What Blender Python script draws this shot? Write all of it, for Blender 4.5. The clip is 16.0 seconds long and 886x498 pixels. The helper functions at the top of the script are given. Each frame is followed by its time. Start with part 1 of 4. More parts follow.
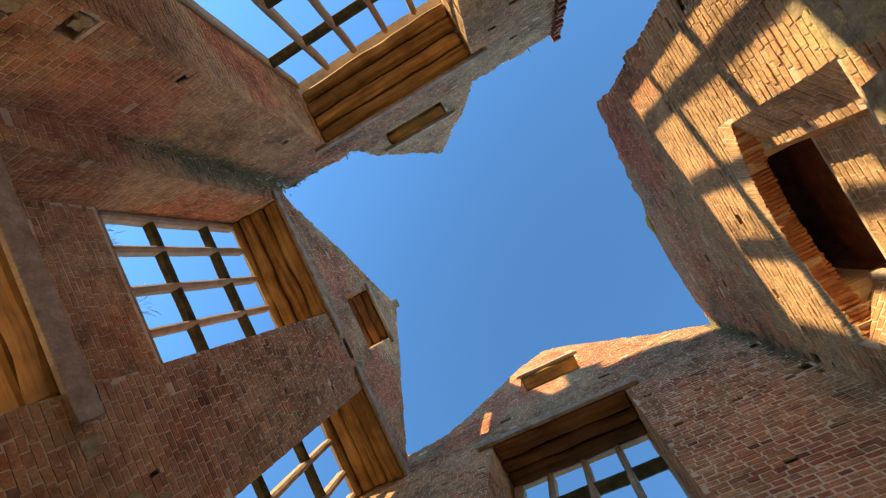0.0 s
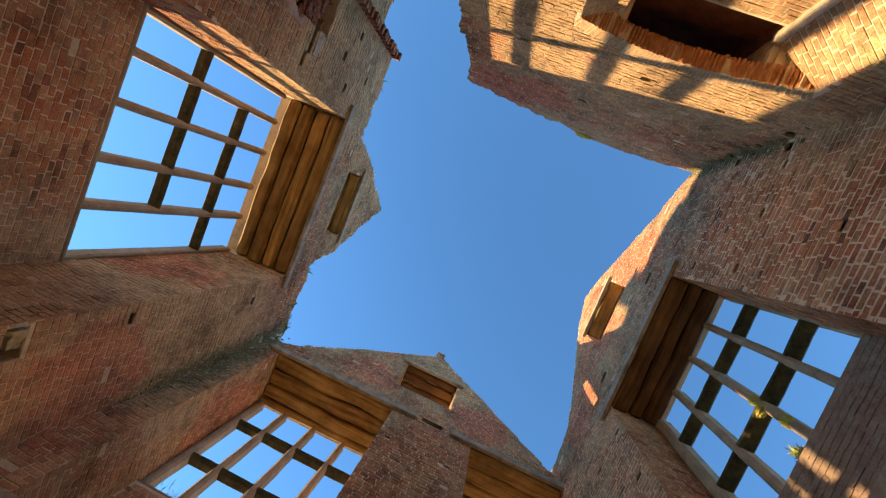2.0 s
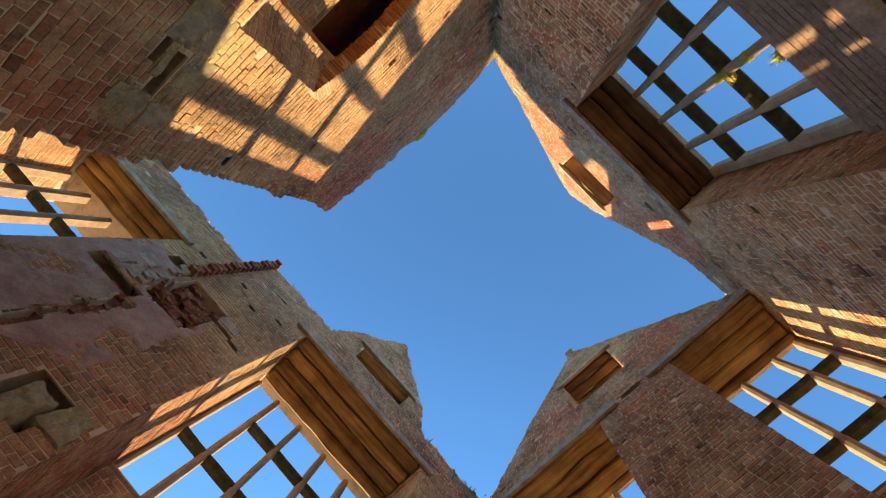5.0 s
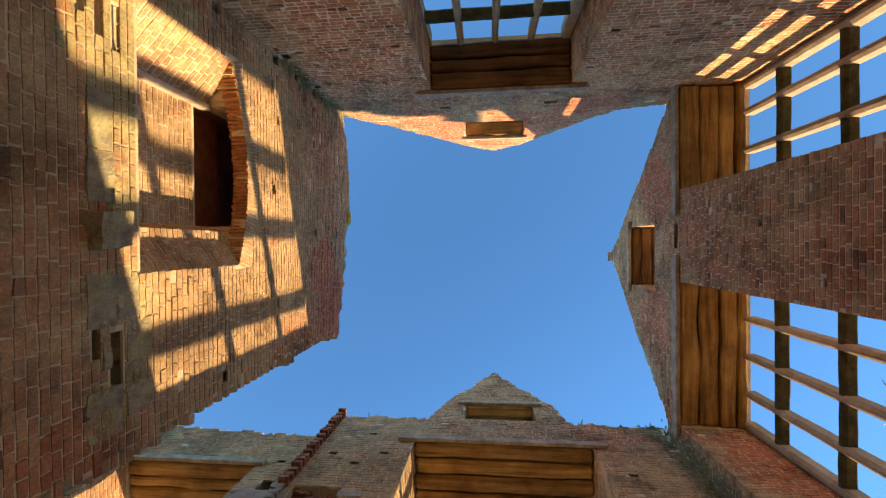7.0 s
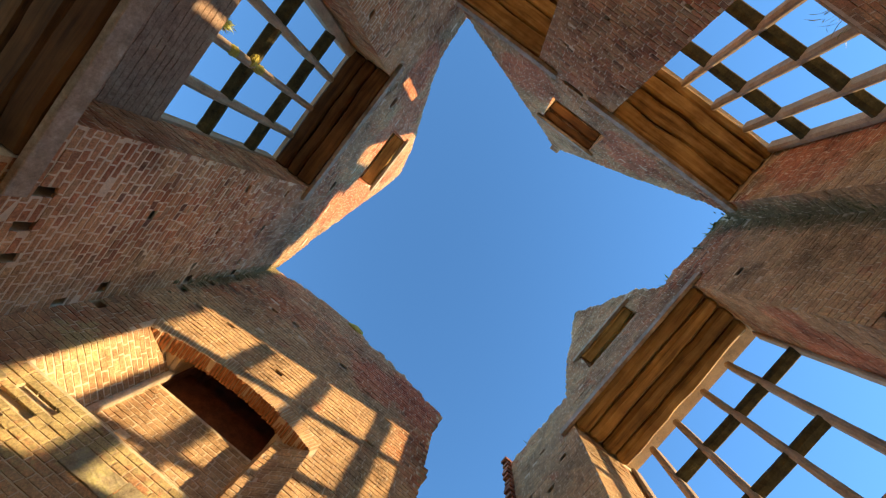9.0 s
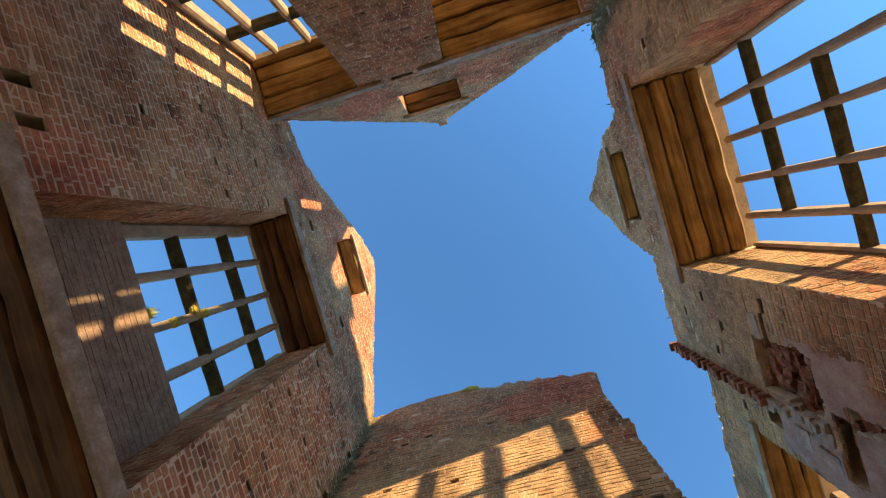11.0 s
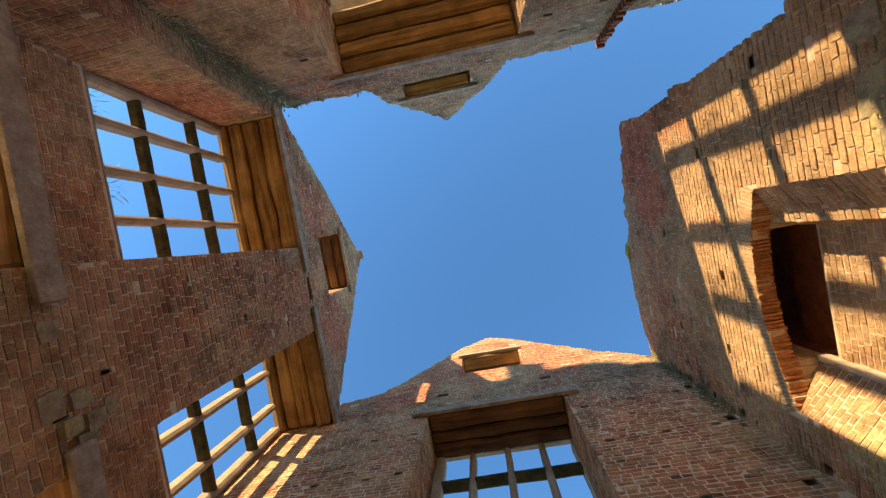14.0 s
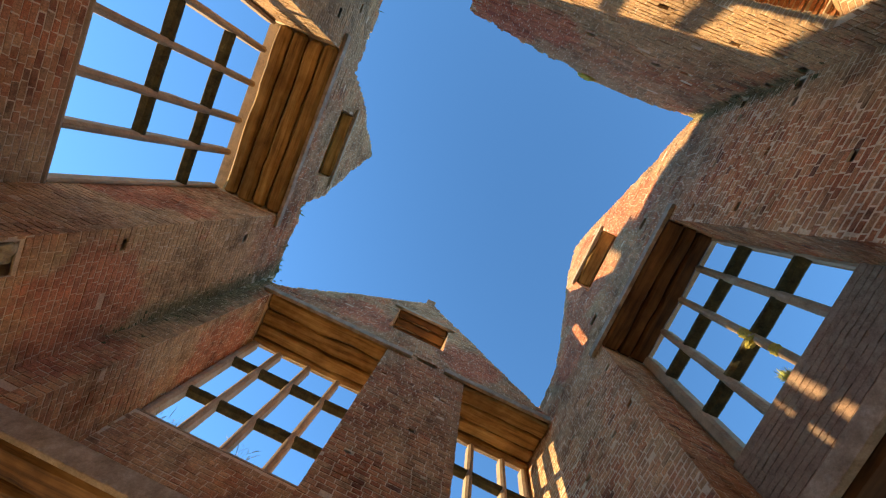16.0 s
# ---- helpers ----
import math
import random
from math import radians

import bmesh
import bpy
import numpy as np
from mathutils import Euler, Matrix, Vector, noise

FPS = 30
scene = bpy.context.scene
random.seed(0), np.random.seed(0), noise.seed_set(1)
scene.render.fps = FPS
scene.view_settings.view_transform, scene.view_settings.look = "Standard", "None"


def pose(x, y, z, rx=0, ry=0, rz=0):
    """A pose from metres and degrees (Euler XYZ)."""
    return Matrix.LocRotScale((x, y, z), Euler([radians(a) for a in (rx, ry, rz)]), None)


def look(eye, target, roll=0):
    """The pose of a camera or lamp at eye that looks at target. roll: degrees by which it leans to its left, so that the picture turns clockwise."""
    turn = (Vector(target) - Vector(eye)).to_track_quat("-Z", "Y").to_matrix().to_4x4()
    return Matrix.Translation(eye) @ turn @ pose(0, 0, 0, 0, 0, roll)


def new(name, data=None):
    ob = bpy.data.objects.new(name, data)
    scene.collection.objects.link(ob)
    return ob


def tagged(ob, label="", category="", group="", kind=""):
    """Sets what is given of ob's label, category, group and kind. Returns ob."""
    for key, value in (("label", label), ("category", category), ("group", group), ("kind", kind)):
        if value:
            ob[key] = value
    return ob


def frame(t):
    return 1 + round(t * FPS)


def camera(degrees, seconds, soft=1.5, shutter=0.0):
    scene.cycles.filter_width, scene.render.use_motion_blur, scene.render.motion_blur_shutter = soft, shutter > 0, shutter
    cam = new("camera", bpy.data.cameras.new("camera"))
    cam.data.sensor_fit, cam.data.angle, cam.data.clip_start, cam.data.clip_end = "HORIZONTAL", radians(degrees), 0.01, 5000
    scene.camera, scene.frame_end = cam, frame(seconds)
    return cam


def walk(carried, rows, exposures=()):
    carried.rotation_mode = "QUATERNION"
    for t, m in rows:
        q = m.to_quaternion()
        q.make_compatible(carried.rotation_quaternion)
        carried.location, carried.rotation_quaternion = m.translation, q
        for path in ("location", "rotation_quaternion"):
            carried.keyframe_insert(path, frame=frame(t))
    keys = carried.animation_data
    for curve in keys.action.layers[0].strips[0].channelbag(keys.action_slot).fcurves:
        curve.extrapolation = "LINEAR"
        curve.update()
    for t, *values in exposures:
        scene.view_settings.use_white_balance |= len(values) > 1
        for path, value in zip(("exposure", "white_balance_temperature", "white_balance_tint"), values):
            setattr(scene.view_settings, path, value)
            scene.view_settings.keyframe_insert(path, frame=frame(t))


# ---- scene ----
cam = camera(93.6, 16.0, soft=1.2)

PATH = [
    (0.0, pose(-0.302, -0.064, 1.618, -179.35, -10.60, -152.74)),
    (0.5, pose(-0.301, -0.046, 1.618, 179.36, -10.20, -143.23)),
    (1.0, pose(-0.300, -0.028, 1.618, 178.74, -9.73, -133.24)),
    (1.5, pose(-0.299, -0.014, 1.616, 178.49, -9.17, -123.17)),
    (2.0, pose(-0.293, -0.033, 1.603, 178.31, -8.34, -112.81)),
    (2.5, pose(-0.287, -0.056, 1.590, 178.34, -7.27, -102.70)),
    (3.0, pose(-0.284, -0.079, 1.577, 178.60, -6.52, -92.33)),
    (3.5, pose(-0.262, -0.087, 1.590, 178.67, -6.00, -81.22)),
    (4.0, pose(-0.204, -0.089, 1.606, 179.35, -6.03, -69.81)),
    (6.5, pose(0.120, -0.105, 1.581, 179.49, -6.44, -11.63)),
    (7.0, pose(0.126, -0.066, 1.584, 179.42, -5.89, 0.57)),
    (7.5, pose(0.151, -0.024, 1.592, 179.14, -5.25, 13.60)),
    (8.0, pose(0.226, 0.015, 1.608, 178.55, -5.26, 26.53)),
    (8.5, pose(0.303, 0.052, 1.624, 178.08, -5.10, 39.35)),
    (9.0, pose(0.381, 0.089, 1.640, 177.87, -4.97, 51.78)),
    (11.5, pose(0.322, 0.314, 1.627, 177.54, -3.97, 120.22)),
    (12.0, pose(0.301, 0.303, 1.617, 177.80, -2.97, 134.15)),
    (12.5, pose(0.276, 0.282, 1.606, 178.26, -2.57, 148.07)),
    (13.0, pose(0.249, 0.260, 1.595, 178.42, -2.59, 161.91)),
    (13.5, pose(0.216, 0.234, 1.586, 178.33, -2.94, 176.22)),
    (14.0, pose(0.167, 0.183, 1.594, 178.16, -4.42, -169.19)),
    (14.5, pose(0.148, 0.142, 1.607, 177.73, -4.95, -154.62)),
    (15.0, pose(0.134, 0.121, 1.611, 176.38, -5.81, -140.69)),
    (15.5, pose(0.116, 0.099, 1.615, 174.77, -6.04, -127.13)),
    (16.0, pose(0.096, 0.077, 1.618, 173.00, -5.95, -114.06)),
]
walk(cam, PATH)

# ---- light ----
SUN_TO = Vector((0.66, 1.0, 0.277)).normalized()
world = bpy.data.worlds.new("sky")
scene.world = world
world.use_nodes = True
wn = world.node_tree.nodes
sky = wn.new("ShaderNodeTexSky")
sky.sky_type = "NISHITA"
sky.sun_disc = False
sky.sun_elevation = math.asin(SUN_TO.z)
sky.sun_rotation = math.atan2(SUN_TO.x, SUN_TO.y)
sky.altitude, sky.air_density, sky.dust_density, sky.ozone_density = 50, 1.0, 0.0, 5.6
wn["Background"].inputs[1].default_value = 0.142
tint = wn.new("ShaderNodeMix")
tint.data_type, tint.blend_type = "RGBA", "MULTIPLY"
tint.inputs[0].default_value = 1.0
tint.inputs[7].default_value = (0.98, 1.02, 0.92, 1)
world.node_tree.links.new(sky.outputs[0], tint.inputs[6])
world.node_tree.links.new(tint.outputs[2], wn["Background"].inputs[0])
sun = new("sun", bpy.data.lights.new("sun", "SUN"))
sun.data.energy, sun.data.angle, sun.data.color = 3.45, radians(0.6), (1.0, 0.71, 0.385)
sun.matrix_world = look(SUN_TO * 60, (0, 0, 0))
scene.view_settings.exposure = 1.8


# ---- materials ----
def material(name, rough=0.85):
    m = bpy.data.materials.new(name)
    m.use_nodes = True
    nt = m.node_tree
    b = nt.nodes["Principled BSDF"]
    b.inputs["Roughness"].default_value = rough
    b.inputs["Specular IOR Level"].default_value = 0.25
    return m, nt, b


def node(nt, kind, **inputs):
    n = nt.nodes.new(kind)
    for k, v in inputs.items():
        n.inputs[k.replace("_", " ")].default_value = v
    return n


def noise_at(nt, scale, detail=4, rough=0.6, vec=None):
    n = node(nt, "ShaderNodeTexNoise", Scale=scale, Detail=detail, Roughness=rough)
    if vec is None:
        g = nt.nodes.new("ShaderNodeNewGeometry")
        vec = g.outputs["Position"]
    nt.links.new(vec, n.inputs["Vector"])
    return n.outputs["Fac"]


def ramp(nt, fac, stops):
    r = nt.nodes.new("ShaderNodeValToRGB")
    e = r.color_ramp.elements
    while len(e) < len(stops):
        e.new(0.5)
    for el, (p, c) in zip(e, stops):
        el.position = p
        el.color = (*c, 1) if len(c) == 3 else c
    nt.links.new(fac, r.inputs[0])
    return r.outputs[0]


def mix(nt, fac, a, b, mode="MIX"):
    m = nt.nodes.new("ShaderNodeMix")
    m.data_type, m.blend_type = "RGBA", mode
    for sock, v in ((m.inputs[0], fac), (m.inputs[6], a), (m.inputs[7], b)):
        if isinstance(v, (int, float)):
            sock.default_value = v
        elif isinstance(v, tuple):
            sock.default_value = (*v, 1)
        else:
            nt.links.new(v, sock)
    return m.outputs[2]


def bump(nt, b, height, strength=0.4, dist=0.01):
    n = node(nt, "ShaderNodeBump", Strength=strength, Distance=dist)
    nt.links.new(height, n.inputs["Height"])
    nt.links.new(n.outputs[0], b.inputs["Normal"])


GREY = (0.62, 0.44, 0.235)
BRICKS = [(0.0, (0.2, 0.095, 0.055)), (0.06, (0.34, 0.135, 0.07)), (0.2, (0.52, 0.19, 0.085)), (0.5, (0.57, 0.255, 0.12)),
          (0.75, (0.58, 0.285, 0.135)), (0.93, (0.64, 0.37, 0.19)), (1.0, (0.4, 0.235, 0.13))]


# raw red patches where the face has spalled or lost its plaster: place and reach
RED_SPOTS = [((0.9, -2.5, 10.2), 1.3), ((-0.7, -2.5, 10.6), 0.9), ((1.5, -2.5, 4.4), 0.45), ((2.6, 3.2, 5.2), 0.9), ((-2.5, 0.3, 8.1), 0.7), ((3.12, -1.0, 9.35), 0.85), ((3.12, 1.3, 9.4), 0.85), ((1.9, -2.5, 9.2), 0.9), ((-1.0, -2.5, 9.6), 0.8), ((0.3, -2.5, 11.4), 0.7), ((1.85, 4.1, 6.6), 1.0), ((-2.5, 1.0, 8.4), 0.9), ((3.9, 2.8, 7.2), 1.1), ((1.7, -2.5, 4.6), 0.5)]
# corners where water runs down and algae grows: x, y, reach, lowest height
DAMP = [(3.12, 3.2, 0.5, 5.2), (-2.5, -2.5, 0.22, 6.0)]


# lime-bleached stretches of wall
PALE_SPOTS = [((-2.5, 0.7, 5.6), 1.7), ((2.5, 3.2, 6.4), 2.0), ((-1.6, 3.2, 7.6), 1.8), ((-2.5, -0.4, 6.4), 2.1)]
# yellow lichen on the stone dressings of the cross wall and the bricks round them
LICHEN_SPOTS = [((-2.5, -1.0, 4.46), 0.4), ((-2.5, -1.7, 4.42), 0.45), ((-2.5, -0.45, 4.46), 0.35), ((-2.5, -1.5, 4.3), 0.7), ((-2.5, -2.05, 5.0), 0.35), ((-2.5, 0.4, 4.3), 0.55), ((-2.5, 1.0, 4.3), 0.4)]


def spots(nt, pos, places):
    """1 near any of the places, falling to 0 at its reach."""
    near = None
    for place, reach in places:
        d = nt.nodes.new("ShaderNodeVectorMath")
        d.operation = "DISTANCE"
        d.inputs[1].default_value = place
        nt.links.new(pos, d.inputs[0])
        r = node(nt, "ShaderNodeMapRange")
        r.inputs[1].default_value, r.inputs[2].default_value = reach, reach * 0.3
        nt.links.new(d.outputs["Value"], r.inputs[0])
        if near is None:
            near = r.outputs[0]
        else:
            m = nt.nodes.new("ShaderNodeMath")
            m.operation = "MAXIMUM"
            nt.links.new(near, m.inputs[0])
            nt.links.new(r.outputs[0], m.inputs[1])
            near = m.outputs[0]
    return near


def weathering(nt, base):
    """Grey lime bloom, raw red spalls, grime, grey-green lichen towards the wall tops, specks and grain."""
    pos = nt.nodes.new("ShaderNodeNewGeometry").outputs["Position"]
    bloom = nt.nodes.new("ShaderNodeMath")
    bloom.operation = "MULTIPLY_ADD"
    nt.links.new(spots(nt, pos, PALE_SPOTS), bloom.inputs[0])
    bloom.inputs[1].default_value = 0.27
    nt.links.new(noise_at(nt, 0.6, 6, 0.7), bloom.inputs[2])
    big = ramp(nt, bloom.outputs[0], [(0.4, (0, 0, 0)), (0.62, (0.8, 0.8, 0.8))])
    col = mix(nt, big, base, GREY)
    near = spots(nt, pos, RED_SPOTS)
    edge = nt.nodes.new("ShaderNodeMath")
    edge.operation = "MULTIPLY_ADD"
    nt.links.new(near, edge.inputs[0])
    edge.inputs[1].default_value = 0.42
    nt.links.new(noise_at(nt, 1.6, 6, 0.7), edge.inputs[2])
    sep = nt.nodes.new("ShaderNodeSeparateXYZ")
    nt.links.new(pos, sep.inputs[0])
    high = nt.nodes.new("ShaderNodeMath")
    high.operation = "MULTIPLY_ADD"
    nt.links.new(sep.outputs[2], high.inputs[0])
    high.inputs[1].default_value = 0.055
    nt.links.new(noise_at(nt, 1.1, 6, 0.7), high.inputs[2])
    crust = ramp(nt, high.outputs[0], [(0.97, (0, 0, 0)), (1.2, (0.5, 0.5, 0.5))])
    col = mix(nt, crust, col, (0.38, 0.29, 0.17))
    red = ramp(nt, edge.outputs[0], [(0.6, (0, 0, 0)), (0.72, (0.72, 0.72, 0.72))])
    col = mix(nt, red, col, mix(nt, 0.35, (0.6, 0.17, 0.095), base))
    gold = nt.nodes.new("ShaderNodeMath")
    gold.operation = "MULTIPLY_ADD"
    nt.links.new(spots(nt, pos, LICHEN_SPOTS), gold.inputs[0])
    gold.inputs[1].default_value = 0.28
    nt.links.new(noise_at(nt, 8, 6, 0.75), gold.inputs[2])
    col = mix(nt, ramp(nt, gold.outputs[0], [(0.62, (0, 0, 0)), (0.72, (0.75, 0.75, 0.75))]), col, (0.58, 0.51, 0.24))
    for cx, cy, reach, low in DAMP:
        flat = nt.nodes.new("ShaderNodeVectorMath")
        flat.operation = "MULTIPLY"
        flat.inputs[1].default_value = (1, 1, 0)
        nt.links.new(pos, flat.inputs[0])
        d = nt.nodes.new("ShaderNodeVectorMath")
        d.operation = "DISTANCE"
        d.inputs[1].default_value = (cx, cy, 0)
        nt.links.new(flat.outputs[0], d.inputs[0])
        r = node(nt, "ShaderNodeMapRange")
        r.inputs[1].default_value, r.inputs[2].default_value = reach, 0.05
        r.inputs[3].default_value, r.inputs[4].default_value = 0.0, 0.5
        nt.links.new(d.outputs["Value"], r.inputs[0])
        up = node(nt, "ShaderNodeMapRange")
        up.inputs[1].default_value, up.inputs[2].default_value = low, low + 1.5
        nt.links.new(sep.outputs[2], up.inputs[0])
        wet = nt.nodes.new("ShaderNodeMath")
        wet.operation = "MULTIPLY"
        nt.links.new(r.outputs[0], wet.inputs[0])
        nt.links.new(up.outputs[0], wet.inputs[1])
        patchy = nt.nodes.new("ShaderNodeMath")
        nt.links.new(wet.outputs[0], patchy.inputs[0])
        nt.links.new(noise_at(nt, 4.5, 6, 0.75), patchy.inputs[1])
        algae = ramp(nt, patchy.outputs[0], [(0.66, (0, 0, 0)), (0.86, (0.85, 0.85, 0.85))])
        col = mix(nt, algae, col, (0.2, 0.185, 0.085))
    grime = ramp(nt, noise_at(nt, 1.5, 8, 0.78), [(0.34, (0.42, 0.4, 0.38)), (0.5, (0.94, 0.93, 0.92)), (0.66, (1.2, 1.18, 1.16))])
    col = mix(nt, 1.0, col, grime, "MULTIPLY")
    mottle = ramp(nt, noise_at(nt, 6.5, 7, 0.8), [(0.36, (0.7, 0.68, 0.66)), (0.5, (1, 1, 1)), (0.66, (1.15, 1.15, 1.14))])
    col = mix(nt, 1.0, col, mottle, "MULTIPLY")
    lich = ramp(nt, noise_at(nt, 11, 6, 0.8), [(0.58, (0, 0, 0)), (0.7, (0.6, 0.6, 0.6))])
    col = mix(nt, lich, col, (0.58, 0.49, 0.31))
    grain = ramp(nt, noise_at(nt, 55, 5, 0.8), [(0.28, (0.5, 0.48, 0.46)), (0.72, (1.42, 1.4, 1.37))])
    return mix(nt, 1.0, col, grain, "MULTIPLY")


def brick_material(name, per_object):
    m, nt, b = material(name, 0.92)
    if per_object:
        rnd = nt.nodes.new("ShaderNodeObjectInfo").outputs["Random"]
    else:
        rnd = nt.nodes.new("ShaderNodeNewGeometry").outputs["Random Per Island"]
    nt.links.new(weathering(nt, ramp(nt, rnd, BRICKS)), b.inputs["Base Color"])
    bump(nt, b, noise_at(nt, 38, 6, 0.75), 1.0, 0.016)
    return m


M_BRICK = brick_material("brick", False)
M_BRICK1 = brick_material("brick_single", True)


def core_material():
    """Mortar and rubble core; away from the facing it carries coursed brick."""
    m, nt, b = material("mortar", 0.95)
    g = nt.nodes.new("ShaderNodeNewGeometry").outputs["Position"]
    s = nt.nodes.new("ShaderNodeSeparateXYZ")
    nt.links.new(g, s.inputs[0])
    add = nt.nodes.new("ShaderNodeMath")
    nt.links.new(s.outputs[0], add.inputs[0])
    nt.links.new(s.outputs[1], add.inputs[1])
    c = nt.nodes.new("ShaderNodeCombineXYZ")
    nt.links.new(add.outputs[0], c.inputs[0])
    nt.links.new(s.outputs[2], c.inputs[1])
    bt = node(nt, "ShaderNodeTexBrick", Scale=1.0)
    bt.inputs["Brick Width"].default_value, bt.inputs["Row Height"].default_value = 0.217, 0.065
    bt.inputs["Mortar Size"].default_value = 0.006
    bt.inputs["Color1"].default_value = (0.29, 0.14, 0.08, 1)
    bt.inputs["Color2"].default_value = (0.2, 0.11, 0.07, 1)
    bt.inputs["Mortar"].default_value = (0.36, 0.29, 0.2, 1)
    nt.links.new(c.outputs[0], bt.inputs["Vector"])
    col = mix(nt, 0.88, bt.outputs["Color"], (0.9, 0.74, 0.52))
    fresh = ramp(nt, noise_at(nt, 3.0, 6, 0.75), [(0.35, (0.3, 0.3, 0.3)), (0.6, (0.75, 0.75, 0.75))])
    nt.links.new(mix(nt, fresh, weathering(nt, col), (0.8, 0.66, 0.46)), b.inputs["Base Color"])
    bump(nt, b, noise_at(nt, 30, 6, 0.75), 0.9, 0.02)
    return m


M_CORE = core_material()


def wood_material(name, dark, mid, light, axis):
    m, nt, b = material(name, 0.7)
    g = nt.nodes.new("ShaderNodeNewGeometry")
    mp = nt.nodes.new("ShaderNodeMapping")
    sc = [14.0, 14.0, 14.0]
    sc["xyz".index(axis)] = 0.9
    mp.inputs["Scale"].default_value = sc
    nt.links.new(g.outputs["Position"], mp.inputs[0])
    off = nt.nodes.new("ShaderNodeVectorMath")
    off.operation = "MULTIPLY_ADD"
    oi = nt.nodes.new("ShaderNodeObjectInfo")
    nt.links.new(oi.outputs["Random"], off.inputs[0])
    off.inputs[1].default_value = (37, 23, 51)
    nt.links.new(mp.outputs[0], off.inputs[2])
    grain = noise_at(nt, 1.0, 6, 0.65, off.outputs[0])
    col = ramp(nt, grain, [(0.28, dark), (0.47, mid), (0.66, light)])
    tone = ramp(nt, oi.outputs["Random"], [(0.0, (0.7, 0.7, 0.7)), (1.0, (1.1, 1.1, 1.1))])
    col = mix(nt, 1.0, col, tone, "MULTIPLY")
    stain = ramp(nt, noise_at(nt, 1.7, 4, 0.6), [(0.35, (0.55, 0.5, 0.45)), (0.6, (1, 1, 1))])
    nt.links.new(mix(nt, 1.0, col, stain, "MULTIPLY"), b.inputs["Base Color"])
    bump(nt, b, grain, 0.5, 0.01)
    return m


MID_OAK = ((0.07, 0.032, 0.01), (0.27, 0.145, 0.042), (0.4, 0.23, 0.075))
M_MID_Y = wood_material("brown_oak_along_y", *MID_OAK, "y")
OAK = ((0.13, 0.065, 0.02), (0.47, 0.27, 0.075), (0.66, 0.43, 0.15))
M_OAK_X = wood_material("oak_along_x", *OAK, "x")
M_OAK_Y = wood_material("oak_along_y", *OAK, "y")
DARK_OAK = ((0.05, 0.022, 0.008), (0.17, 0.08, 0.024), (0.27, 0.13, 0.04))
M_DARK_X = wood_material("dark_oak_along_x", *DARK_OAK, "x")
M_DARK_Y = wood_material("dark_oak_along_y", *DARK_OAK, "y")


def plain(name, stops, scale=6, rough=0.9, fine=50, lichen=None, amount=0.6, relief=0.5):
    m, nt, b = material(name, rough)
    col = ramp(nt, noise_at(nt, scale, 6, 0.7), stops)
    if lichen:
        f = ramp(nt, noise_at(nt, 5, 6, 0.8), [(0.5, (0, 0, 0)), (0.62, (amount,) * 3)])
        col = mix(nt, f, col, lichen)
    gr = ramp(nt, noise_at(nt, fine, 4, 0.7), [(0.25, (0.7, 0.7, 0.7)), (0.75, (1.15, 1.15, 1.15))])
    nt.links.new(mix(nt, 1.0, col, gr, "MULTIPLY"), b.inputs["Base Color"])
    bump(nt, b, noise_at(nt, fine * 0.6, 6, 0.7), relief, 0.012)
    return m


M_BOARD = plain("weathered_board", [(0.3, (0.26, 0.2, 0.13)), (0.55, (0.46, 0.37, 0.26)), (0.7, (0.58, 0.5, 0.38))], 6, relief=0.8)
M_STONE = plain("mullion_stone", [(0.3, (0.3, 0.21, 0.13)), (0.7, (0.5, 0.38, 0.25))], 5)
# crossbar stone: mossy lichen, with the shade of the undersides put into the colour
M_LICHEN_SHADE = plain("lichen_and_shade_stone", [(0.35, (0.035, 0.032, 0.016)), (0.6, (0.1, 0.085, 0.035)), (0.75, (0.2, 0.17, 0.07))], 7)
M_BLOCK = plain("lichened_limestone", [(0.3, (0.2, 0.15, 0.09)), (0.5, (0.4, 0.33, 0.2)), (0.7, (0.54, 0.47, 0.27))], 9, lichen=(0.56, 0.5, 0.18), relief=1.0)
M_MOSS = plain("moss", [(0.3, (0.06, 0.065, 0.025)), (0.7, (0.19, 0.18, 0.07))], 14)
M_LEAF = plain("leaf", [(0.3, (0.1, 0.15, 0.03)), (0.7, (0.24, 0.28, 0.07))], 9, 0.6)
# ground lies out of view; its pale colour serves to bounce skylight onto the walls
M_GROUND = plain("pale_bounce_ground", [(0.3, (0.34, 0.27, 0.18)), (0.6, (0.46, 0.38, 0.27)), (0.75, (0.3, 0.27, 0.17))], 0.8)
# bare brick of the arch soffit, warmed by bounced light painted into the colour
M_ARCH = plain("bounce_orange_brick", [(0.3, (0.22, 0.085, 0.035)), (0.48, (0.48, 0.19, 0.07)), (0.7, (0.62, 0.32, 0.15))], 16, relief=0.9)
M_PLASTER = plain("pink_plaster", [(0.3, (0.36, 0.2, 0.14)), (0.5, (0.52, 0.33, 0.24)), (0.7, (0.6, 0.46, 0.34))], 4, lichen=(0.4, 0.3, 0.22), amount=0.5, relief=0.8)
M_STUB = plain("pale_mortared_stone", [(0.3, (0.3, 0.22, 0.15)), (0.5, (0.5, 0.4, 0.29)), (0.7, (0.62, 0.53, 0.4))], 6, relief=0.9)
M_RUST = plain("rust_red_rubble", [(0.3, (0.09, 0.035, 0.02)), (0.5, (0.32, 0.11, 0.055)), (0.7, (0.52, 0.32, 0.2))], 9, relief=0.9)
M_RENDER = plain("grey_limewashed_brick", [(0.3, (0.2, 0.125, 0.08)), (0.5, (0.33, 0.22, 0.145)), (0.72, (0.44, 0.31, 0.21))], 9, lichen=(0.5, 0.4, 0.27), amount=0.4, relief=0.9)
